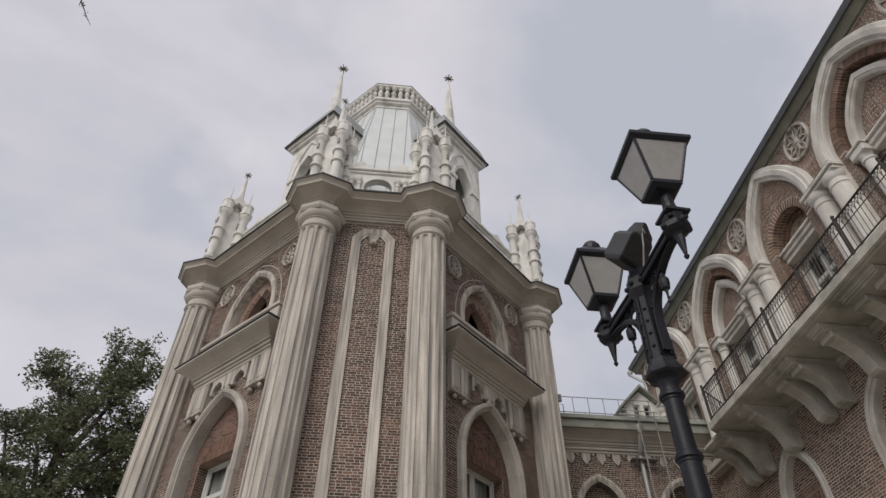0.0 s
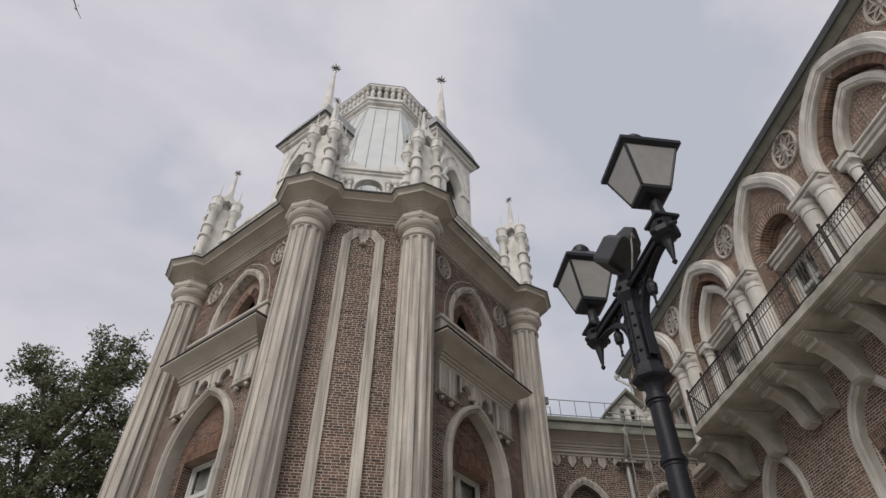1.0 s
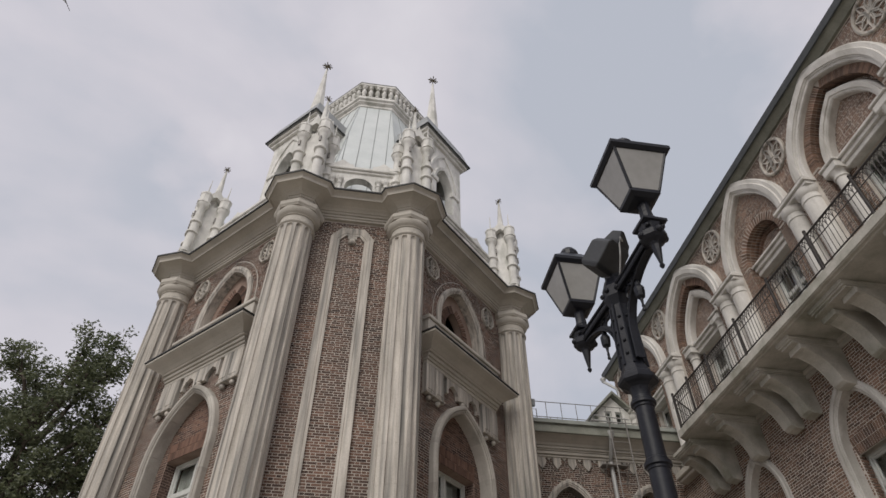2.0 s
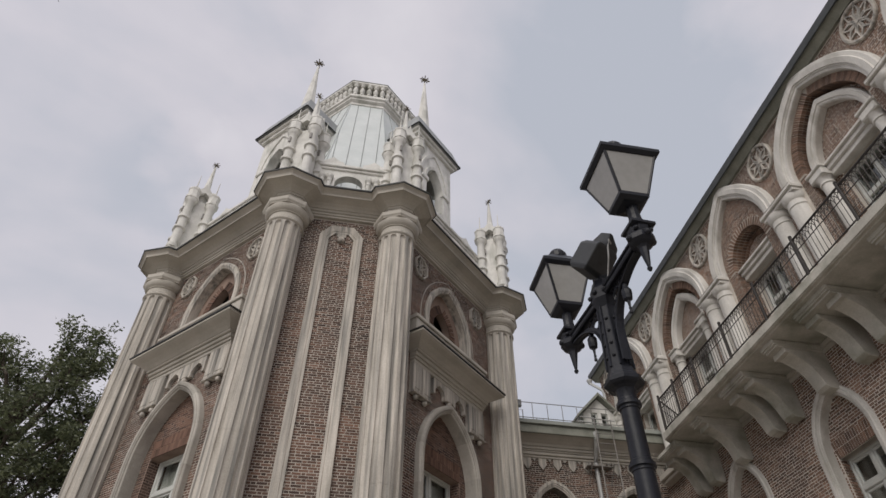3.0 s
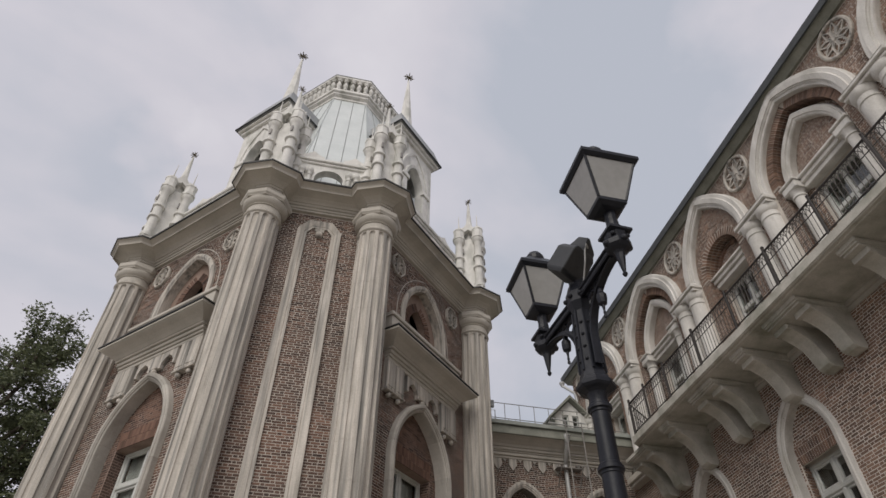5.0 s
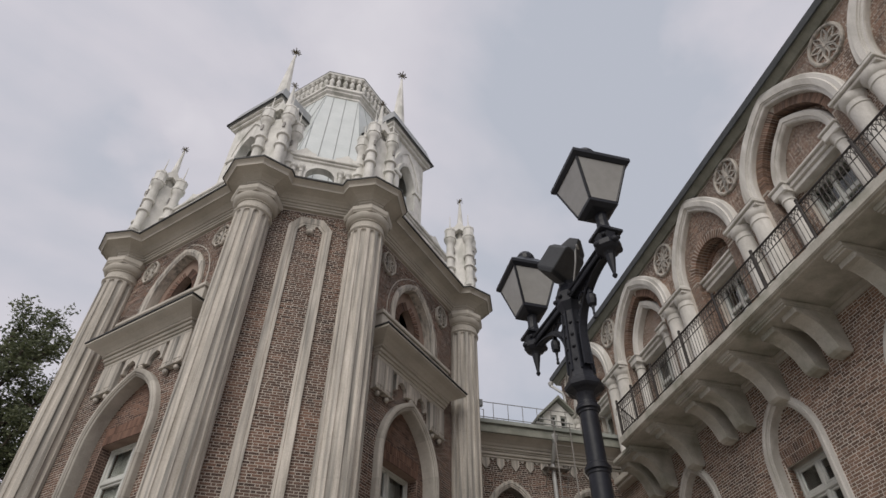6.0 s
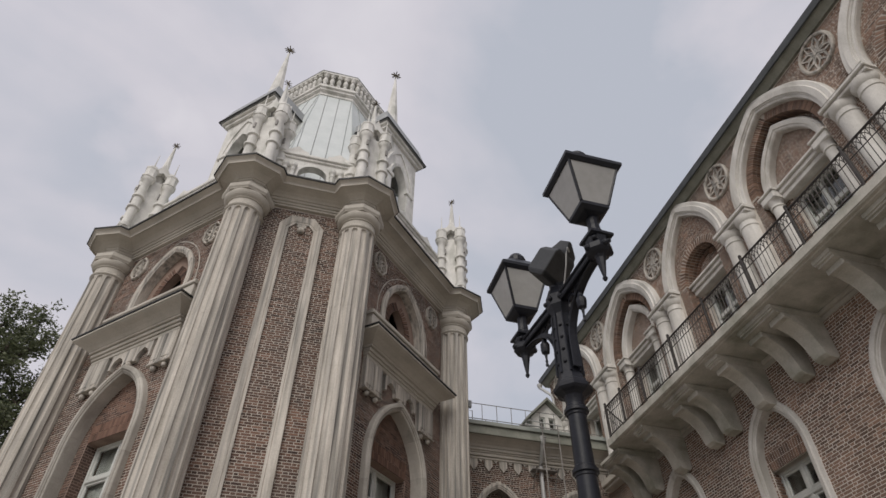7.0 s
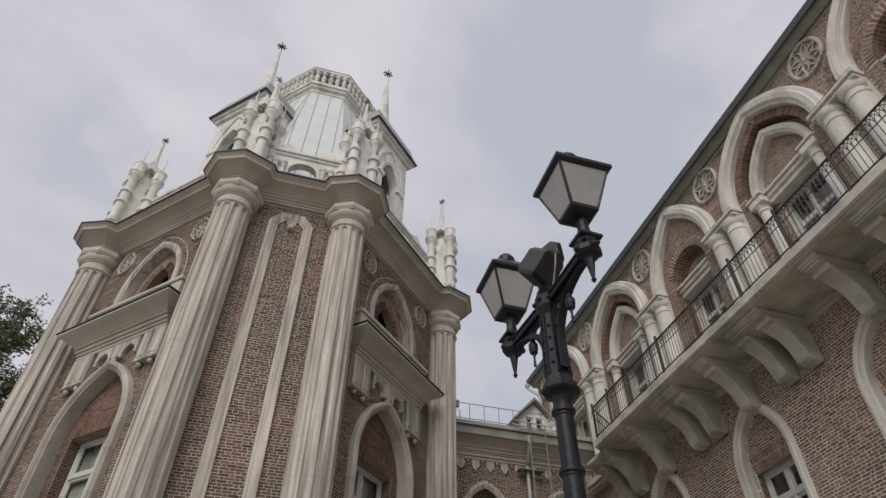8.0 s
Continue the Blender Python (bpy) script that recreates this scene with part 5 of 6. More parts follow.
    part("rail_bracket", bm, WORNPIPE, LINK, "bent steel tube bracket")
    for x in (5.57, 6.31, 6.55, 7.53, 8.51, 9.49):
        bm = bmesh.new()
        tube(bm, [(x, LY - 0.35, 11.79), (x - 0.10, LY - 0.45, 11.58), (x - 0.13, LY - 0.5, 11.47)], 0.014, 5)
        part("rail_stay", bm, WORNPIPE, LINK)


link()

# ---- street lamp ----
LX, LYY = 1.715, 3.20
LAMP = thing("street_lamp", (LX, LYY, 0), "black cast-iron street lamp with two frosted lanterns and a floodlight", "street lamp")


def street_lamp():
    bm = bmesh.new()
    lathe(bm, [(0.22, -0.05), (0.22, 0.25), (0.16, 0.32), (0.14, 0.8), (0.17, 0.86), (0.17, 0.94), (0.10, 1.05), (0.062, 3.11), (0.067, 3.115), (0.067, 3.13), (0.079, 3.135), (0.079, 3.155), (0.067, 3.16), (0.067, 3.175), (0.060, 3.18), (0.057, 3.50),
               (0.064, 3.505), (0.064, 3.52), (0.077, 3.525), (0.077, 3.545), (0.065, 3.555), (0.065, 3.57), (0.058, 3.575), (0.060, 3.605), (0.068, 3.63)], (LX, LYY), 24)
    part("post", bm, IRON, LAMP, "black round post with collars", True)
    bm = bmesh.new()
    lathe(bm, [(0.062, 3.61), (0.072, 3.635), (0.090, 3.65), (0.114, 3.66), (0.127, 3.675), (0.127, 3.70), (0.116, 3.705), (0.112, 3.725), (0.098, 3.735), (0.093, 3.77)], (LX, LYY), 8, radians(22.5))
    part("collar", bm, IRON, LAMP, "octagonal flared collar")
    bm = bmesh.new()
    lathe(bm, [(0.092, 3.75), (0.084, 3.79), (0.068, 4.28), (0.080, 4.31), (0.098, 4.35), (0.098, 4.44), (0.085, 4.47), (0.07, 4.52), (0.035, 4.55)], (LX, LYY), 8, radians(22.5))
    head = part("head", bm, IRON, LAMP, "octagonal cast-iron post head with rivets")
    for k in range(8):
        a = radians(22.5 + 45 * k)
        bm = bmesh.new()
        tube(bm, [(LX + 0.086 * math.cos(a), LYY + 0.086 * math.sin(a), 3.79), (LX + 0.070 * math.cos(a), LYY + 0.070 * math.sin(a), 4.28)], 0.009, 5)
        part("rib", bm, IRON, head)
        bm = bmesh.new()
        ball(bm, (LX + 0.100 * math.cos(a), LYY + 0.100 * math.sin(a), 4.395), 0.020)
        part("boss", bm, IRON, head)
        a = k * math.pi / 4
        for z in (3.87, 3.97, 4.07, 4.17):
            bm = bmesh.new()
            rr = 0.0785 - (z - 3.80) * 0.031
            ball(bm, (LX + rr * math.cos(a), LYY + rr * math.sin(a), z), 0.013)
            part("rivet", bm, IRON, head)
    for s in (-1, 1):
        swing = radians(4.2 if s > 0 else 2.2)
        d = Vector((-math.sin(swing), math.cos(swing), 0)) * s
        e = Vector((d.y, -d.x, 0))
        at = lambda r, z, w=0.0: Vector((LX, LYY, z)) + d * r + e * w
        bm = bmesh.new()
        ring = [[bm.verts.new(at(r, z, w)) for w, z in ((-0.034, 4.375), (0.034, 4.375), (0.034, 4.43), (-0.034, 4.43))] for r in (0.05, 0.56)]
        for k in range(4):
            bm.faces.new((ring[0][k], ring[0][(k + 1) % 4], ring[1][(k + 1) % 4], ring[1][k]))
        bm.faces.new(ring[0])
        bm.faces.new(ring[1])
        arm = part("arm", bm, IRON, LAMP, "ribbed cast-iron bracket arm")
        for w in (-0.036, 0.0, 0.036):
            for z in (4.432, 4.372):
                bm = bmesh.new()
                tube(bm, [at(0.06, z, w), at(0.57, z + 0.005, w)], 0.012, 6)
                part("rib", bm, IRON, arm)
        # brace: a curved web with a rib along either edge, running down the head
        curve = [(0.088, 3.82), (0.090, 4.02)] + [(0.09 + 0.42 * (1 - math.cos(a)), 4.02 + 0.345 * math.sin(a)) for a in np.linspace(0.12, math.pi / 2, 12)]
        bm = bmesh.new()
        rows = [[bm.verts.new(at(r + o, z - o * 0.6, w)) for w, o in ((-0.016, -0.012), (0.016, -0.012), (0.016, 0.022), (-0.016, 0.022))] for r, z in curve]
        for p, q in zip(rows, rows[1:]):
            for k in range(4):
                bm.faces.new((p[k], p[(k + 1) % 4], q[(k + 1) % 4], q[k]))
        bm.faces.new(rows[0])
        bm.faces.new(rows[-1])
        for w in (-0.022, 0.022):
            tube(bm, [at(r + 0.018, z - 0.012, w) for r, z in curve], 0.009, 5)
        part("brace", bm, IRON, arm, "curved cast-iron brace")
        bm = bmesh.new()
        for r, z, rr in ((0.185, 4.285, 0.052), (0.265, 4.335, 0.030), (0.135, 4.20, 0.028), (0.16, 4.345, 0.022)):
            tube(bm, [at(r + rr * math.cos(a), z + rr * math.sin(a)) for a in np.linspace(0, 2 * math.pi, 13)], 0.011, 5)
        part("tracery", bm, IRON, arm, "pierced scrollwork in the bracket")
        bm = bmesh.new()
        c = at(0.285, 0)
        lathe(bm, [(0.0, 4.035), (0.012, 4.045), (0.012, 4.06), (0.007, 4.065), (0.011, 4.085), (0.007, 4.095), (0.012, 4.14), (0.030, 4.155), (0.036, 4.19), (0.036, 4.225), (0.022, 4.25), (0.016, 4.29)], (c.x, c.y), 8)
        part("pendant", bm, IRON, arm, "small turned pendant")
        # socket: a four-lobed block under a square plate, with a drop below
        c = at(0.60, 0)
        bm = bmesh.new()
        lathe(bm, [(0.040, 4.33), (0.070, 4.35), (0.088, 4.37), (0.088, 4.41), (0.070, 4.44), (0.078, 4.475)], (c.x, c.y), 8, radians(22.5))
        lathe(bm, [(0.080, 4.475), (0.118, 4.485), (0.118, 4.505), (0.075, 4.515)], (c.x, c.y), 4, radians(48))
        for k in range(4):
            a = radians(3 + 90 * k)
            ball(bm, (c.x + 0.080 * math.cos(a), c.y + 0.080 * math.sin(a), 4.395), 0.026)
            ball(bm, (c.x + 0.074 * math.cos(a + 0.78), c.y + 0.074 * math.sin(a + 0.78), 4.45), 0.018)
        lathe(bm, [(0.062, 4.51), (0.060, 4.54), (0.045, 4.56), (0.040, 4.62), (0.046, 4.70)], (c.x, c.y), 10)
        part("socket", bm, IRON, arm, "ornate lantern socket")
        bm = bmesh.new()
        lathe(bm, [(0.0, 4.125), (0.010, 4.135), (0.018, 4.152), (0.010, 4.168), (0.013, 4.18), (0.034, 4.315), (0.048, 4.34)], (c.x, c.y), 8)
        part("drop_finial", bm, IRON, arm, "pointed drop under the arm")
        lantern(c.y, c.x - LX if s > 0 else 0.008)
    # floodlight on top of the head
    tilt = Matrix.Rotation(radians(20), 4, Vector((1.7, 3.2, 3.1)).normalized())
    at = Matrix.Translation((LX - 0.055, LYY - 0.08, 4.70)) @ tilt @ pose(0, 0, 0, 28, -8, 20)

    def prism(rows):
        bm = bmesh.new()
        vs = [[bm.verts.new((a * hx + ox, b * hy + oy, z)) for a, b in ((-1, -1), (1, -1), (1, 1), (-1, 1))] for z, hx, hy, ox, oy in rows]
        for a, b in zip(vs, vs[1:]):
            for i in range(4):
                bm.faces.new((a[i], a[(i + 1) % 4], b[(i + 1) % 4], b[i]))
        bm.faces.new(vs[0])
        bm.faces.new(vs[-1])
        bmesh.ops.bevel(bm, geom=list(bm.edges), offset=0.006, segments=1, affect="EDGES")
        return bm
    flood = part("floodlight", prism([(-0.14, 0.105, 0.07, 0.0, 0.0), (-0.11, 0.122, 0.09, 0.0, 0.0), (0.07, 0.118, 0.09, 0.01, 0.0), (0.105, 0.095, 0.075, 0.02, 0.0)]), PLASTIC, LAMP, "dark grey floodlight housing", False, at)
    part("gear_box", prism([(0.0, 0.06, 0.09, 0.12, 0.05), (0.15, 0.06, 0.085, 0.09, 0.05), (0.235, 0.015, 0.05, 0.06, 0.05)]), PLASTIC, flood, "tapered ballast box", False, at)
    bm = bmesh.new()
    tube(bm, [(LX + 0.035, LYY - 0.20, 4.745), (LX + 0.005, LYY - 0.24, 4.745), (LX - 0.02, LYY - 0.25, 4.67), (LX - 0.02, LYY - 0.22, 4.58), (LX - 0.01, LYY - 0.12, 4.46)], 0.006, 6)
    part("cable", bm, PIPE, flood, "thin grey cable")
    bm = bmesh.new()
    box(bm, LX - 0.04, LX + 0.04, LYY - 0.05, LYY + 0.05, 4.52, 4.62, 0.01)
    part("mount", bm, IRON, flood, "floodlight mount")


def lantern(y, dx):
    base, top, hb, ht = 4.745, 5.09, 0.100, 0.190
    corners = lambda h, z: [Vector((LX + dx + a * h, y + b * h, z)) for a, b in ((-1, -1), (1, -1), (1, 1), (-1, 1))]
    bm = bmesh.new()
    q = math.sqrt(2)
    lathe(bm, [(0.045, base - 0.062), (hb * q * 0.75, base - 0.05), (hb * q * 1.04, base - 0.025), (hb * q * 1.05, base + 0.008), (hb * q, base + 0.02)], (LX + dx, y), 4, radians(45))
    lo, hi = corners(hb, base), corners(ht, top)
    for i in range(4):
        tube(bm, [lo[i], hi[i]], 0.011, 6)
    lathe(bm, [(ht * q * 1.02, top - 0.03), (ht * q * 1.14, top - 0.005), (ht * q * 1.14, top + 0.025), (ht * q * 0.66, top + 0.13), (ht * q * 0.42, top + 0.19)], (LX + dx, y), 4, radians(45))
    lathe(bm, [(0.07, top + 0.17), (0.082, top + 0.20), (0.082, top + 0.245), (0.06, top + 0.285), (0, top + 0.30)], (LX + dx, y), 14)
    ob = part("lantern", bm, IRON, LAMP, "four-sided lantern with a black frame")
    for i in range(4):
        j = (i + 1) % 4
        g = bmesh.new()
        quad = [lo[i], lo[j], hi[j], hi[i]]
        n = (lo[j] - lo[i]).cross(hi[i] - lo[i]).normalized() * 0.004
        f = [g.verts.new(p + n) for p in quad]
        b = [g.verts.new(p - n) for p in quad]
        g.faces.new(f)
        g.faces.new(b)
        for k in range(4):
            g.faces.new((f[k], f[(k + 1) % 4], b[(k + 1) % 4], b[k]))
        part("pane", g, MILK, ob, "frosted lantern pane")


street_lamp()

# ---- fittings on the link building ----
def downpipe():
    t = thing("downpipe", (8.1, 17.9, 0), "galvanised downpipe with a hopper on the link building", "downpipe")
    bm = bmesh.new()
    tube(bm, [(8.22, 18.36, 0.0), (8.22, 18.36, 10.45), (8.20, 18.20, 10.62), (8.17, 17.98, 10.85), (8.16, 17.88, 11.05)], 0.07, 10)
    part("pipe", bm, PIPE, t, "", True)
    bm = bmesh.new()
    lathe(bm, [(0.07, 11.0), (0.09, 11.05), (0.13, 11.2), (0.13, 11.26)], (8.16, 17.86), 12)
    part("hopper", bm, PIPE, t, "funnel-shaped hopper", True)
    t = thing("gutter_pipe", (10.4, 21.8, 12), "pale bent rain pipe below the wing's eave", "downpipe")
    bm = bmesh.new()
    tube(bm, [(10.2, 22.0, 15.98), (10.2, 22.0, 15.82), (10.5, 21.55, 15.25), (10.52, 21.5, 15.05), (10.52, 21.5, 12.3)], 0.06, 10)
    part("pipe", bm, PIPE, t, "", True)
    bm = bmesh.new()
    lathe(bm, [(0.06, 15.78), (0.12, 15.92), (0.12, 15.98)], (10.2, 22.0), 12)
    part("hopper", bm, PIPE, t, "small funnel", True)


downpipe()


def junction_box():
    t = thing("junction_box", (5.66, LY - 0.38, 12.13), "small grey electrical box on the roof railing", "electrical box")
    bm = bmesh.new()
    box(bm, 5.555, 5.775, LY - 0.47, LY - 0.34, 12.12, 12.36, 0.012)
    part("case", bm, GREYROOF, t, "grey metal case")
    bm = bmesh.new()
    tube(bm, [(5.66, LY - 0.40, 12.12), (5.67, LY - 0.40, 11.8), (5.63, LY - 0.40, 11.47)], 0.013, 6)
    part("cable", bm, PLASTIC, t, "dark cable")


junction_box()


def roof_ladder():
    t = thing("roof_ladder", (8.4, 17.75, 9), "thin pale metal access ladder with a small timber landing", "ladder")
    for x in (8.12, 8.69):
        bm = bmesh.new()
        tube(bm, [(x, 17.7, 0.0), (x, 17.7, 11.7)], 0.02, 6)
        part("rail", bm, WORNPIPE, t)
    z = 0.3
    while z < 11.6:
        bm = bmesh.new()
        tube(bm, [(8.12, 17.7, z), (8.69, 17.7, z)], 0.013, 5)
        part("rung", bm, WORNPIPE, t)
        z += 0.34
    bm = bmesh.new()
    box(bm, 7.85, 8.72, 18.15, 18.44, 10.27, 10.30, 0.005)
    part("landing", bm, WORNPIPE, t, "narrow grey landing plank")
    for x in (7.92, 8.66):
        bm = bmesh.new()
        tube(bm, [(x, 18.44, 9.75), (x, 17.95, 10.26), (x, 18.44, 10.26)], 0.02, 6)
        part("strut", bm, WORNPIPE, t)
    bm = bmesh.new()
    for y in (17.5, 17.78):
        tube(bm, [(7.55, y, 11.62), (8.75, y, 11.55)], 0.02, 6)
    part("stage", bm, PIPE, t, "short plank stage at the cornice")


roof_ladder()


def dormer():
    t = thing("dormer", (9.6, 21, 12.2), "small white gabled dormer on the grey link roof", "dormer")
    f = Face((0, 20.5, 0), (1, 0, 0), (0, -1, 0))
    bm = bmesh.new()
    wall(bm, f, [(9.0, 11.6), (10.3, 11.6), (10.3, 13.5), (9.65, 14.15), (9.0, 13.5)], [rect(9.3, 9.58, 12.9, 13.55), rect(9.72, 10.0, 12.9, 13.55)], -0.2, 0.0)
    for x in (9.0, 10.2):
        box(bm, x, x + 0.1, 20.7, 22.2, 11.6, 13.5)
    body = part("body", bm, PAINT, t, "white dormer wall")
    bm = bmesh.new()
    for s in (-1, 1):
        a = [(9.65, 14.33), (9.65 + s * 0.98, 13.30), (9.65 + s * 0.98, 13.22), (9.65, 14.2)]
        p = [bm.verts.new((x, 20.25, z)) for x, z in a]
        q = [bm.verts.new((x, 22.4, z)) for x, z in a]
        for i in range(4):
            bm.faces.new((p[i], p[(i + 1) % 4], q[(i + 1) % 4], q[i]))
        bm.faces.new(p)
        bm.faces.new(q)
    part("roof", bm, SHEET, t, "greenish gabled dormer roof")
    for u0, u1 in ((9.3, 9.58), (9.72, 10.0)):
        g = bmesh.new()
        slab(g, f, u0, u1, 12.9, 13.55, -0.14, -0.12)
        pane = part("pane", g, GLASS, t)
        g = bmesh.new()
        sweep(g, f, [(u0, 12.9), (u1, 12.9), (u1, 13.55), (u0, 13.55)], [(0, -0.16), (0, -0.06), (0.05, -0.06), (0.05, -0.16)], closed=True)
        part("window_frame", g, FRAME, t)


dormer()


# ---- trees ----
def leaves(centres, per, spread, size, rnd):
    """Folded leaf shapes scattered in flattened clumps round the centres."""
    c = np.repeat(np.array(centres), per, axis=0)
    n = len(c)
    p = c + np.clip(rnd.normal(size=(n, 3)), -1.7, 1.7) * np.array(spread)
    a = rnd.normal(size=(n, 3))
    a[:, 2] *= 0.5
    a /= np.linalg.norm(a, axis=1)[:, None]
    b = np.cross(a, rnd.normal(size=(n, 3)))
    b /= np.linalg.norm(b, axis=1)[:, None]
    up = np.cross(a, b)
    s = size * rnd.uniform(0.6, 1.3, (n, 1))
    v = np.stack([p - a * s, p + b * s * 0.45 + up * s * 0.15, p + a * s, p - b * s * 0.45 + up * s * 0.15], 1).reshape(-1, 3)
    k = np.arange(n)[:, None] * 4
    f = np.concatenate([k + [0, 1, 2], k + [0, 2, 3]])
    me = bpy.data.meshes.new("crown")
    me.from_pydata(v.tolist(), [], f.tolist())
    return me


def broad_tree(x, y, height, boughs, seed, label):
    """A trunk that forks into boughs; each bough splits twice more and carries leaf clumps at its ends."""
    t = thing("tree", (x, y, 0), label, "tree", "trees beside the tower")
    rnd = np.random.default_rng(seed)
    bm = bmesh.new()
    tube(bm, [(x, y, -0.1), (x + 0.1, y, 2.0), (x - 0.1, y + 0.1, 5.0), (x + 0.15, y, height * 0.55), (x + 0.1, y - 0.1, height * 0.72)], 0.42, 12, 0.12)
    part("trunk", bm, BARK, t, "rough grey-brown trunk", True)
    centres = []
    for dx, dy, z1, wide in boughs:
        start, tip = Vector((x + 0.1 + 0.1 * dx, y, max(4.0, min(z1 - 1.5 - 0.8 * math.hypot(dx, dy), height * 0.71)))), Vector((x + dx, y + dy, z1))
        mid = start.lerp(tip, 0.5) + Vector(rnd.normal(size=3) * 0.25) + Vector((dx * 0.08, 0, -0.1))
        bm = bmesh.new()
        tube(bm, [start, start.lerp(mid, 0.6), mid, mid.lerp(tip, 0.6), mid.lerp(tip, 0.85)], 0.10, 7, 0.02)
        limb = part("limb", bm, BARK, t, "", True)
        for j in range(12):
            f = 0.10 + 0.90 * j / 11
            q = mid.lerp(tip, f)
            reach = wide * (1.05 - 0.55 * f)
            d = Vector(rnd.normal(size=3) * (1, 1, 0.65))
            d.normalize()
            end = q + d * reach + Vector((0, 0, 0.15))
            bm = bmesh.new()
            tube(bm, [q, q.lerp(end, 0.5) + Vector((0, 0, 0.08)), q.lerp(end, 0.92)], 0.035, 4, 0.008)
            part("twig", bm, BARK, limb)
            for k in range(3):
                c = q.lerp(end, 0.35 + 0.32 * k) + Vector(rnd.normal(size=3) * (0.24, 0.24, 0.2))
                centres.append(tuple(c))
    me = leaves(centres, 40, (0.19, 0.19, 0.085), 0.080, rnd)
    put("crown", me, LEAF, t, "green feathery foliage with gaps of sky")


# sideways, depthways, tip height, spread
OLD_TREE = [(-1.6, -0.6, 15.1, 0.80), (-0.9, 0.3, 14.8, 0.65), (-2.2, 0.6, 13.4, 0.80), (0.8, -0.3, 16.1, 0.70), (1.7, 0.1, 16.5, 0.70),
            (0.1, 0.5, 13.9, 0.60), (2.4, -0.4, 15.0, 0.85), (3.0, 0.4, 13.6, 1.0), (1.6, -0.9, 14.1, 1.0), (-0.2, -1.0, 12.6, 0.95),
            (-1.6, -1.2, 12.4, 1.0), (2.9, -0.8, 11.9, 1.1), (0.8, -1.6, 11.9, 1.1), (-0.8, -1.8, 10.6, 1.1), (2.0, -1.6, 10.4, 1.1),
            (-1.6, -1.4, 10.7, 1.0), (3.3, 0.9, 10.2, 1.1), (0.6, -2.2, 9.2, 1.2), (-1.6, -2.0, 9.0, 1.2), (3.2, -1.6, 8.8, 1.2),
            (1.0, 1.6, 11.6, 1.2), (-1.4, 1.6, 11.0, 1.2), (2.3, 1.7, 12.8, 1.1), (-2.2, 0.2, 9.3, 1.0), (1.7, 0.4, 12.6, 1.1), (0.3, 0.2, 10.4, 1.2), (2.2, 0.2, 9.4, 1.2), (3.5, 0.3, 12.4, 1.0), (3.7, -0.3, 11.0, 1.0), (3.2, 0.8, 14.3, 0.9)]
LOW_TREE = [(1.9, -0.4, 9.3, 1.0), (0.6, -0.6, 9.2, 0.95), (-0.8, 0.2, 8.8, 1.0), (2.6, -0.8, 8.3, 1.1), (1.2, -1.2, 8.2, 1.1), (-0.4, -1.0, 8.0, 1.1),
            (2.4, 0.5, 7.8, 1.1), (0.6, 1.0, 7.8, 1.2), (-1.6, -0.4, 7.4, 1.2), (1.8, -1.4, 7.0, 1.2), (-0.2, -1.6, 6.6, 1.2)]
broad_tree(-11.9, 22.8, 17.3, OLD_TREE, 3, "tall leafy broad-leaved tree with dark green foliage")
broad_tree(-16.4, 22.6, 12.0, LOW_TREE, 8, "lower leafy tree beside the taller one")


def drooping_tree():
    x, y = -7.5, -1.8
    t = thing("drooping_tree", (x, y, 0), "slender tree with a thin drooping bough over the courtyard", "tree")
    rnd = np.random.default_rng(4)
    bm = bmesh.new()
    tube(bm, [(x, y, -0.1), (x + 0.1, y, 3.0), (x, y + 0.1, 6.0), (x + 0.2, y + 0.2, 9.0)], 0.16, 10, 0.04)
    part("trunk", bm, BARK, t, "slim grey trunk", True)
    bm = bmesh.new()
    tube(bm, [(x, y + 0.05, 5.2), (-6.0, -0.6, 6.7), (-4.5, 0.9, 7.5), (-3.4, 1.9, 7.4), (-2.9, 2.3, 7.0), (-2.66, 2.48, 6.45)], 0.06, 6, 0.007)
    limb = part("limb", bm, BARK, t, "thin drooping bough", True)
    bm = bmesh.new()
    tube(bm, [(-2.66, 2.48, 6.45), (-2.65, 2.50, 6.37), (-2.63, 2.55, 6.34), (-2.62, 2.60, 6.32), (-2.60, 2.66, 6.30)], 0.007, 5, 0.002)
    tube(bm, [(-2.65, 2.50, 6.37), (-2.67, 2.53, 6.35)], 0.004, 4, 0.002)
    tube(bm, [(-2.66, 2.48, 6.42), (-2.70, 2.48, 6.38)], 0.004, 4, 0.002)
    part("twig", bm, BARK, limb, "bare hanging twig")
    me = leaves([(-2.64, 2.525, 6.35), (-2.625, 2.59, 6.325)], 4, (0.012, 0.012, 0.01), 0.016, rnd)
    put("leaf", me, LEAF, limb, "few small leaves")
    me = leaves([(x + 0.2, y + 0.2, 8.6), (x - 0.3, y, 8.0), (x + 0.5, y + 0.4, 7.6), (-6.0, -0.6, 6.9), (x - 0.5, y - 0.4, 7.2)], 160, (0.5, 0.5, 0.4), 0.05, rnd)
    put("crown", me, LEAF, t, "loose green foliage")


drooping_tree()

# ---- bricks, laid last ----
COURSE, JOINT, LONG, SHORT = 0.065, 0.0140, 0.216, 0.104


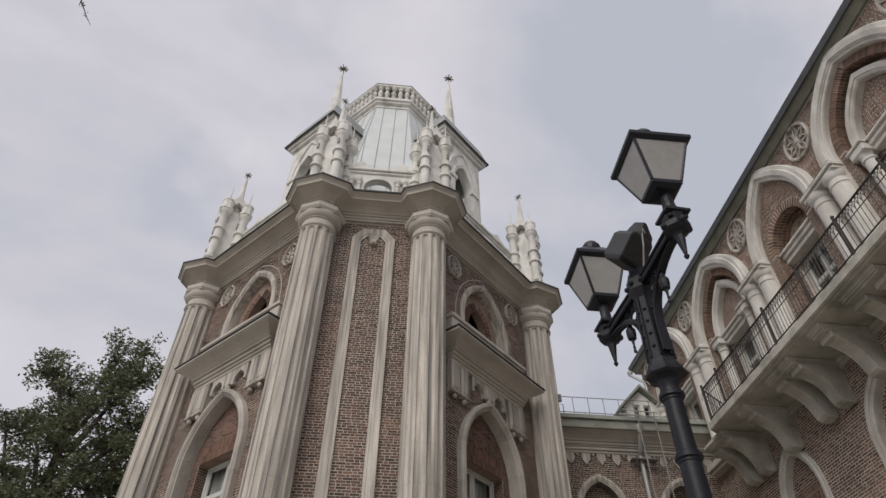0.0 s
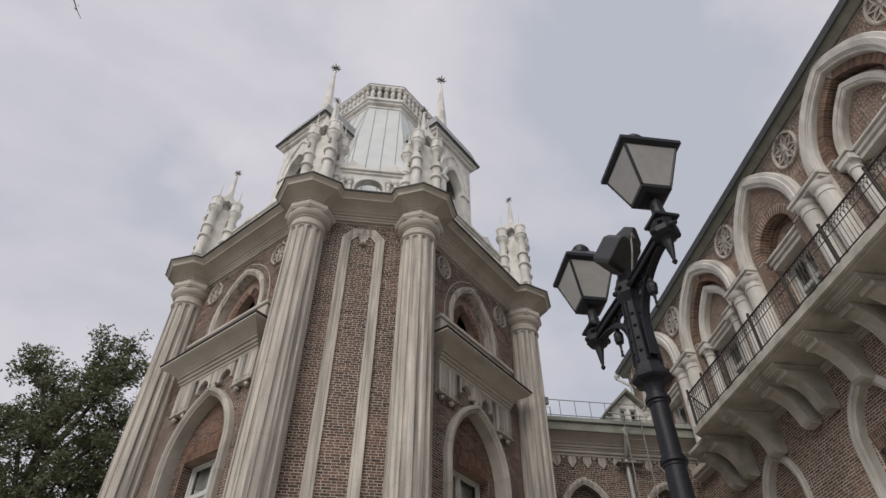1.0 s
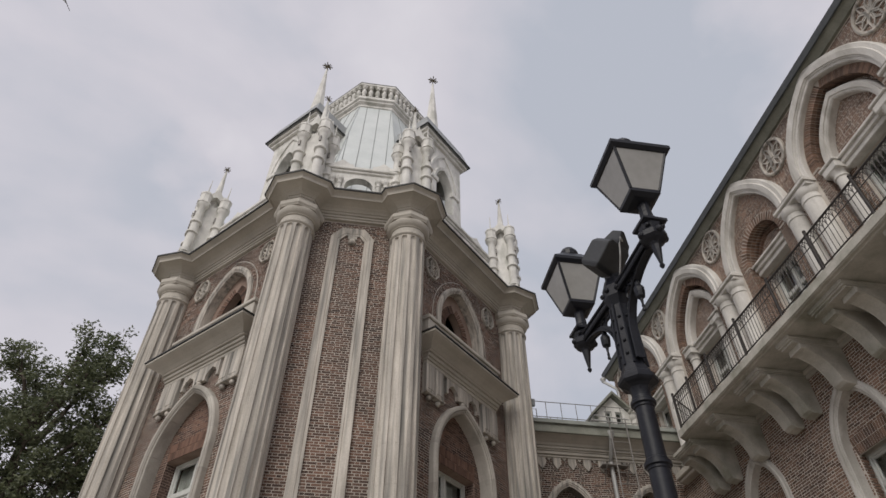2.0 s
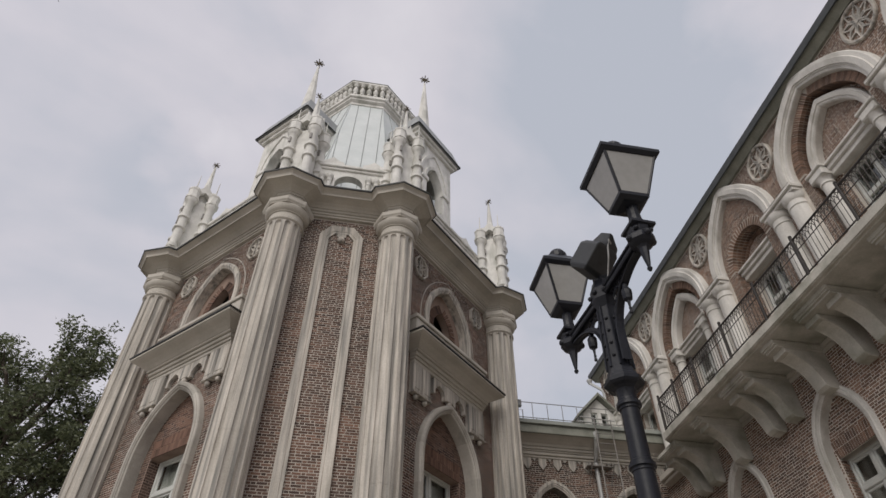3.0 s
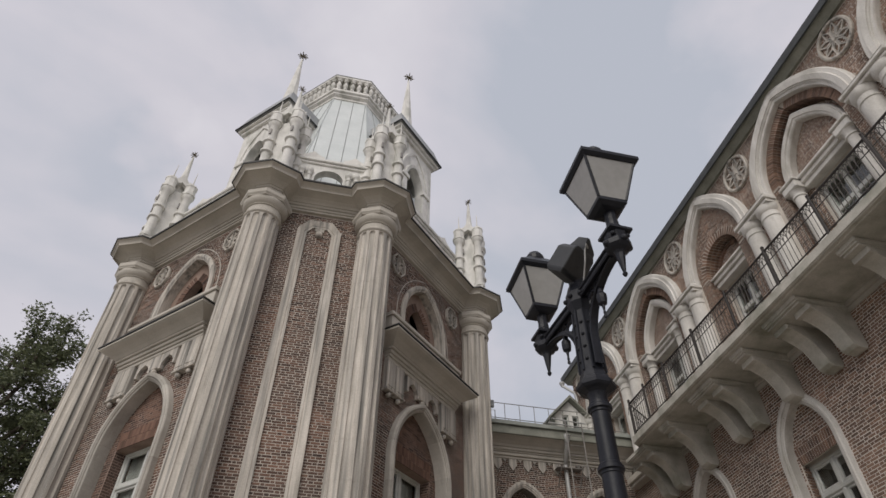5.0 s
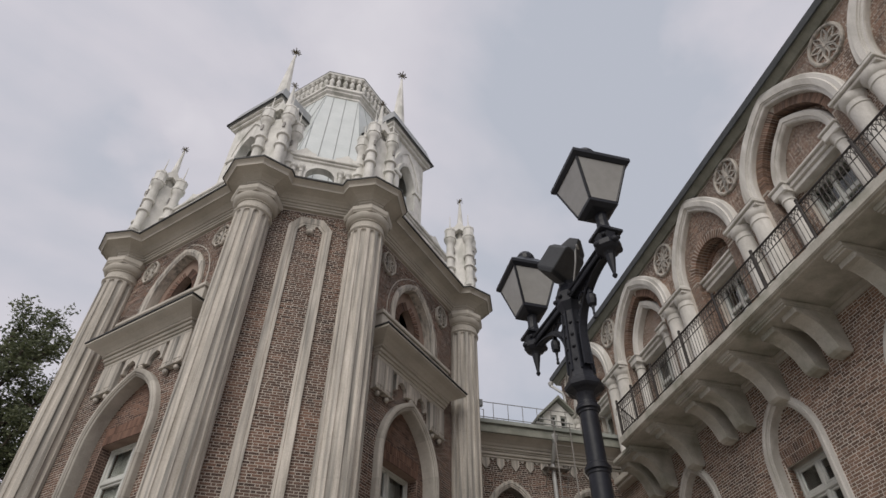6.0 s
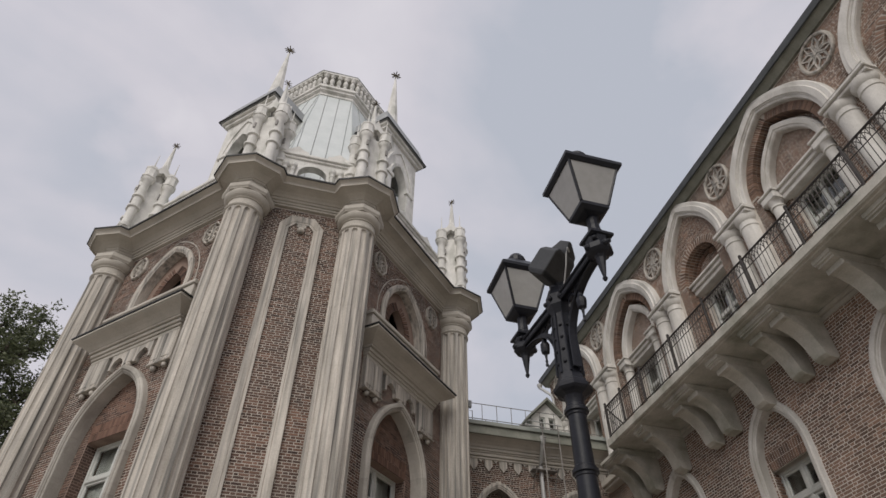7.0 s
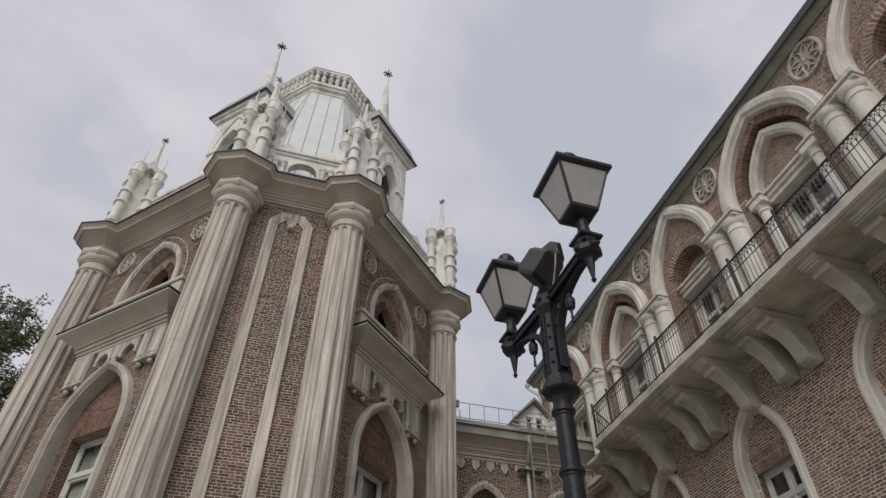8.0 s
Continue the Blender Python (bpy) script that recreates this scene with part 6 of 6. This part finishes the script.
def brick_mesh(length, k, mat):
    bm = bmesh.new()
    rnd = random.Random(k)
    h, c = COURSE - JOINT, 0.004
    f = Face((0, 0, 0), (1, 0, 0), (0, -1, 0))
    slab(bm, f, -length / 2, length / 2, -h / 2, h / 2, -0.02, 0.005 + rnd.uniform(-0.002, 0.002), c)
    bmesh.ops.recalc_face_normals(bm, faces=bm.faces)
    me = bpy.data.meshes.new("brick")
    bm.to_mesh(me)
    bm.free()
    me.materials.append(mat)
    return me


LONGS = {m: [brick_mesh(LONG - JOINT, k, m) for k in range(4)] for m in (BRICK, WINGBRICK)}
SHORTS = {m: [brick_mesh(SHORT - JOINT, k + 9, m) for k in range(4)] for m in (BRICK, WINGBRICK)}


def trimmed(a, b, z, keep):
    """The part of a brick that lies in its field, cut at the field's border."""
    ends = keep(a, z), keep(b, z)
    if ends == (False, False) or a >= b:
        return (a, b) if a < b and keep((a + b) / 2, z) else (a, a)
    if ends == (True, True):
        return a, b
    good, bad = (a, b) if ends[0] else (b, a)
    for _ in range(7):
        mid = (good + bad) / 2
        if keep(mid, z):
            good = mid
        else:
            bad = mid
    return (a, good) if ends[0] else (good, b)


def lay_bricks():
    rnd = random.Random(5)
    for face, u0, u1, z0, z1, w, keep, parent, near, cut, mat in BRICKWORK:
        singles, verts, faces = 0, [], []
        along = face.u if face.u.cross(-face.n).z > 0 else -face.u
        turn = Matrix((along, -face.n, (0, 0, 1))).transposed().to_4x4()
        for row in range(int((z1 - z0) / COURSE)):
            z = z0 + (row + 0.5) * COURSE
            u = u0 - (LONG + SHORT) / 2 * (row % 2) - rnd.uniform(0, 0.01)
            long = True
            while u < u1:
                size = (LONG if long else SHORT) + rnd.uniform(-0.013, 0.013)
                a, b = max(u + JOINT / 2, u0), min(u + size - JOINT / 2, u1)
                u += size
                for c0, c1, e0, e1 in cut:
                    if e0 < z < e1 and b > c0 and a < c1:
                        a, b = (a, c0) if a < c0 else (c1, b)
                a, b = trimmed(a, b, z, keep)
                if b - a > 0.03:
                    if near and near(a, z) and singles < 300 and b - a > size - JOINT - 0.004 and abs(size - (LONG if long else SHORT)) < 0.008:
                        me = rnd.choice((LONGS if long else SHORTS)[mat])
                        put("brick", me, mat, parent, "", Matrix.Translation(face.at((a + b) / 2, z, w)) @ turn)
                        singles += 1
                    else:
                        h = (COURSE - JOINT) / 2
                        d = w + 0.005 + rnd.uniform(-0.003, 0.003)
                        dz, c = rnd.uniform(-0.004, 0.004), 0.003
                        k = len(verts)
                        lo, hi = z + dz - h, z + dz + h
                        verts += [face.at(*p) for p in ((a, lo, w - 0.01), (b, lo, w - 0.01), (b, hi, w - 0.01), (a, hi, w - 0.01),
                                                        (a + c, lo + c, d), (b - c, lo + c, d), (b - c, hi - c, d), (a + c, hi - c, d))]
                        faces += [(k + 4, k + 5, k + 6, k + 7), (k, k + 1, k + 5, k + 4), (k + 1, k + 2, k + 6, k + 5), (k + 2, k + 3, k + 7, k + 6), (k + 3, k, k + 4, k + 7)]
                long = not long
        if verts:
            me = bpy.data.meshes.new("brickwork")
            me.from_pydata(verts, [], faces)
            ob = put("brickwork", me, mat, parent, "rows of weathered red-brown bricks")
            tagged(ob, kind="stuff")


lay_bricks()
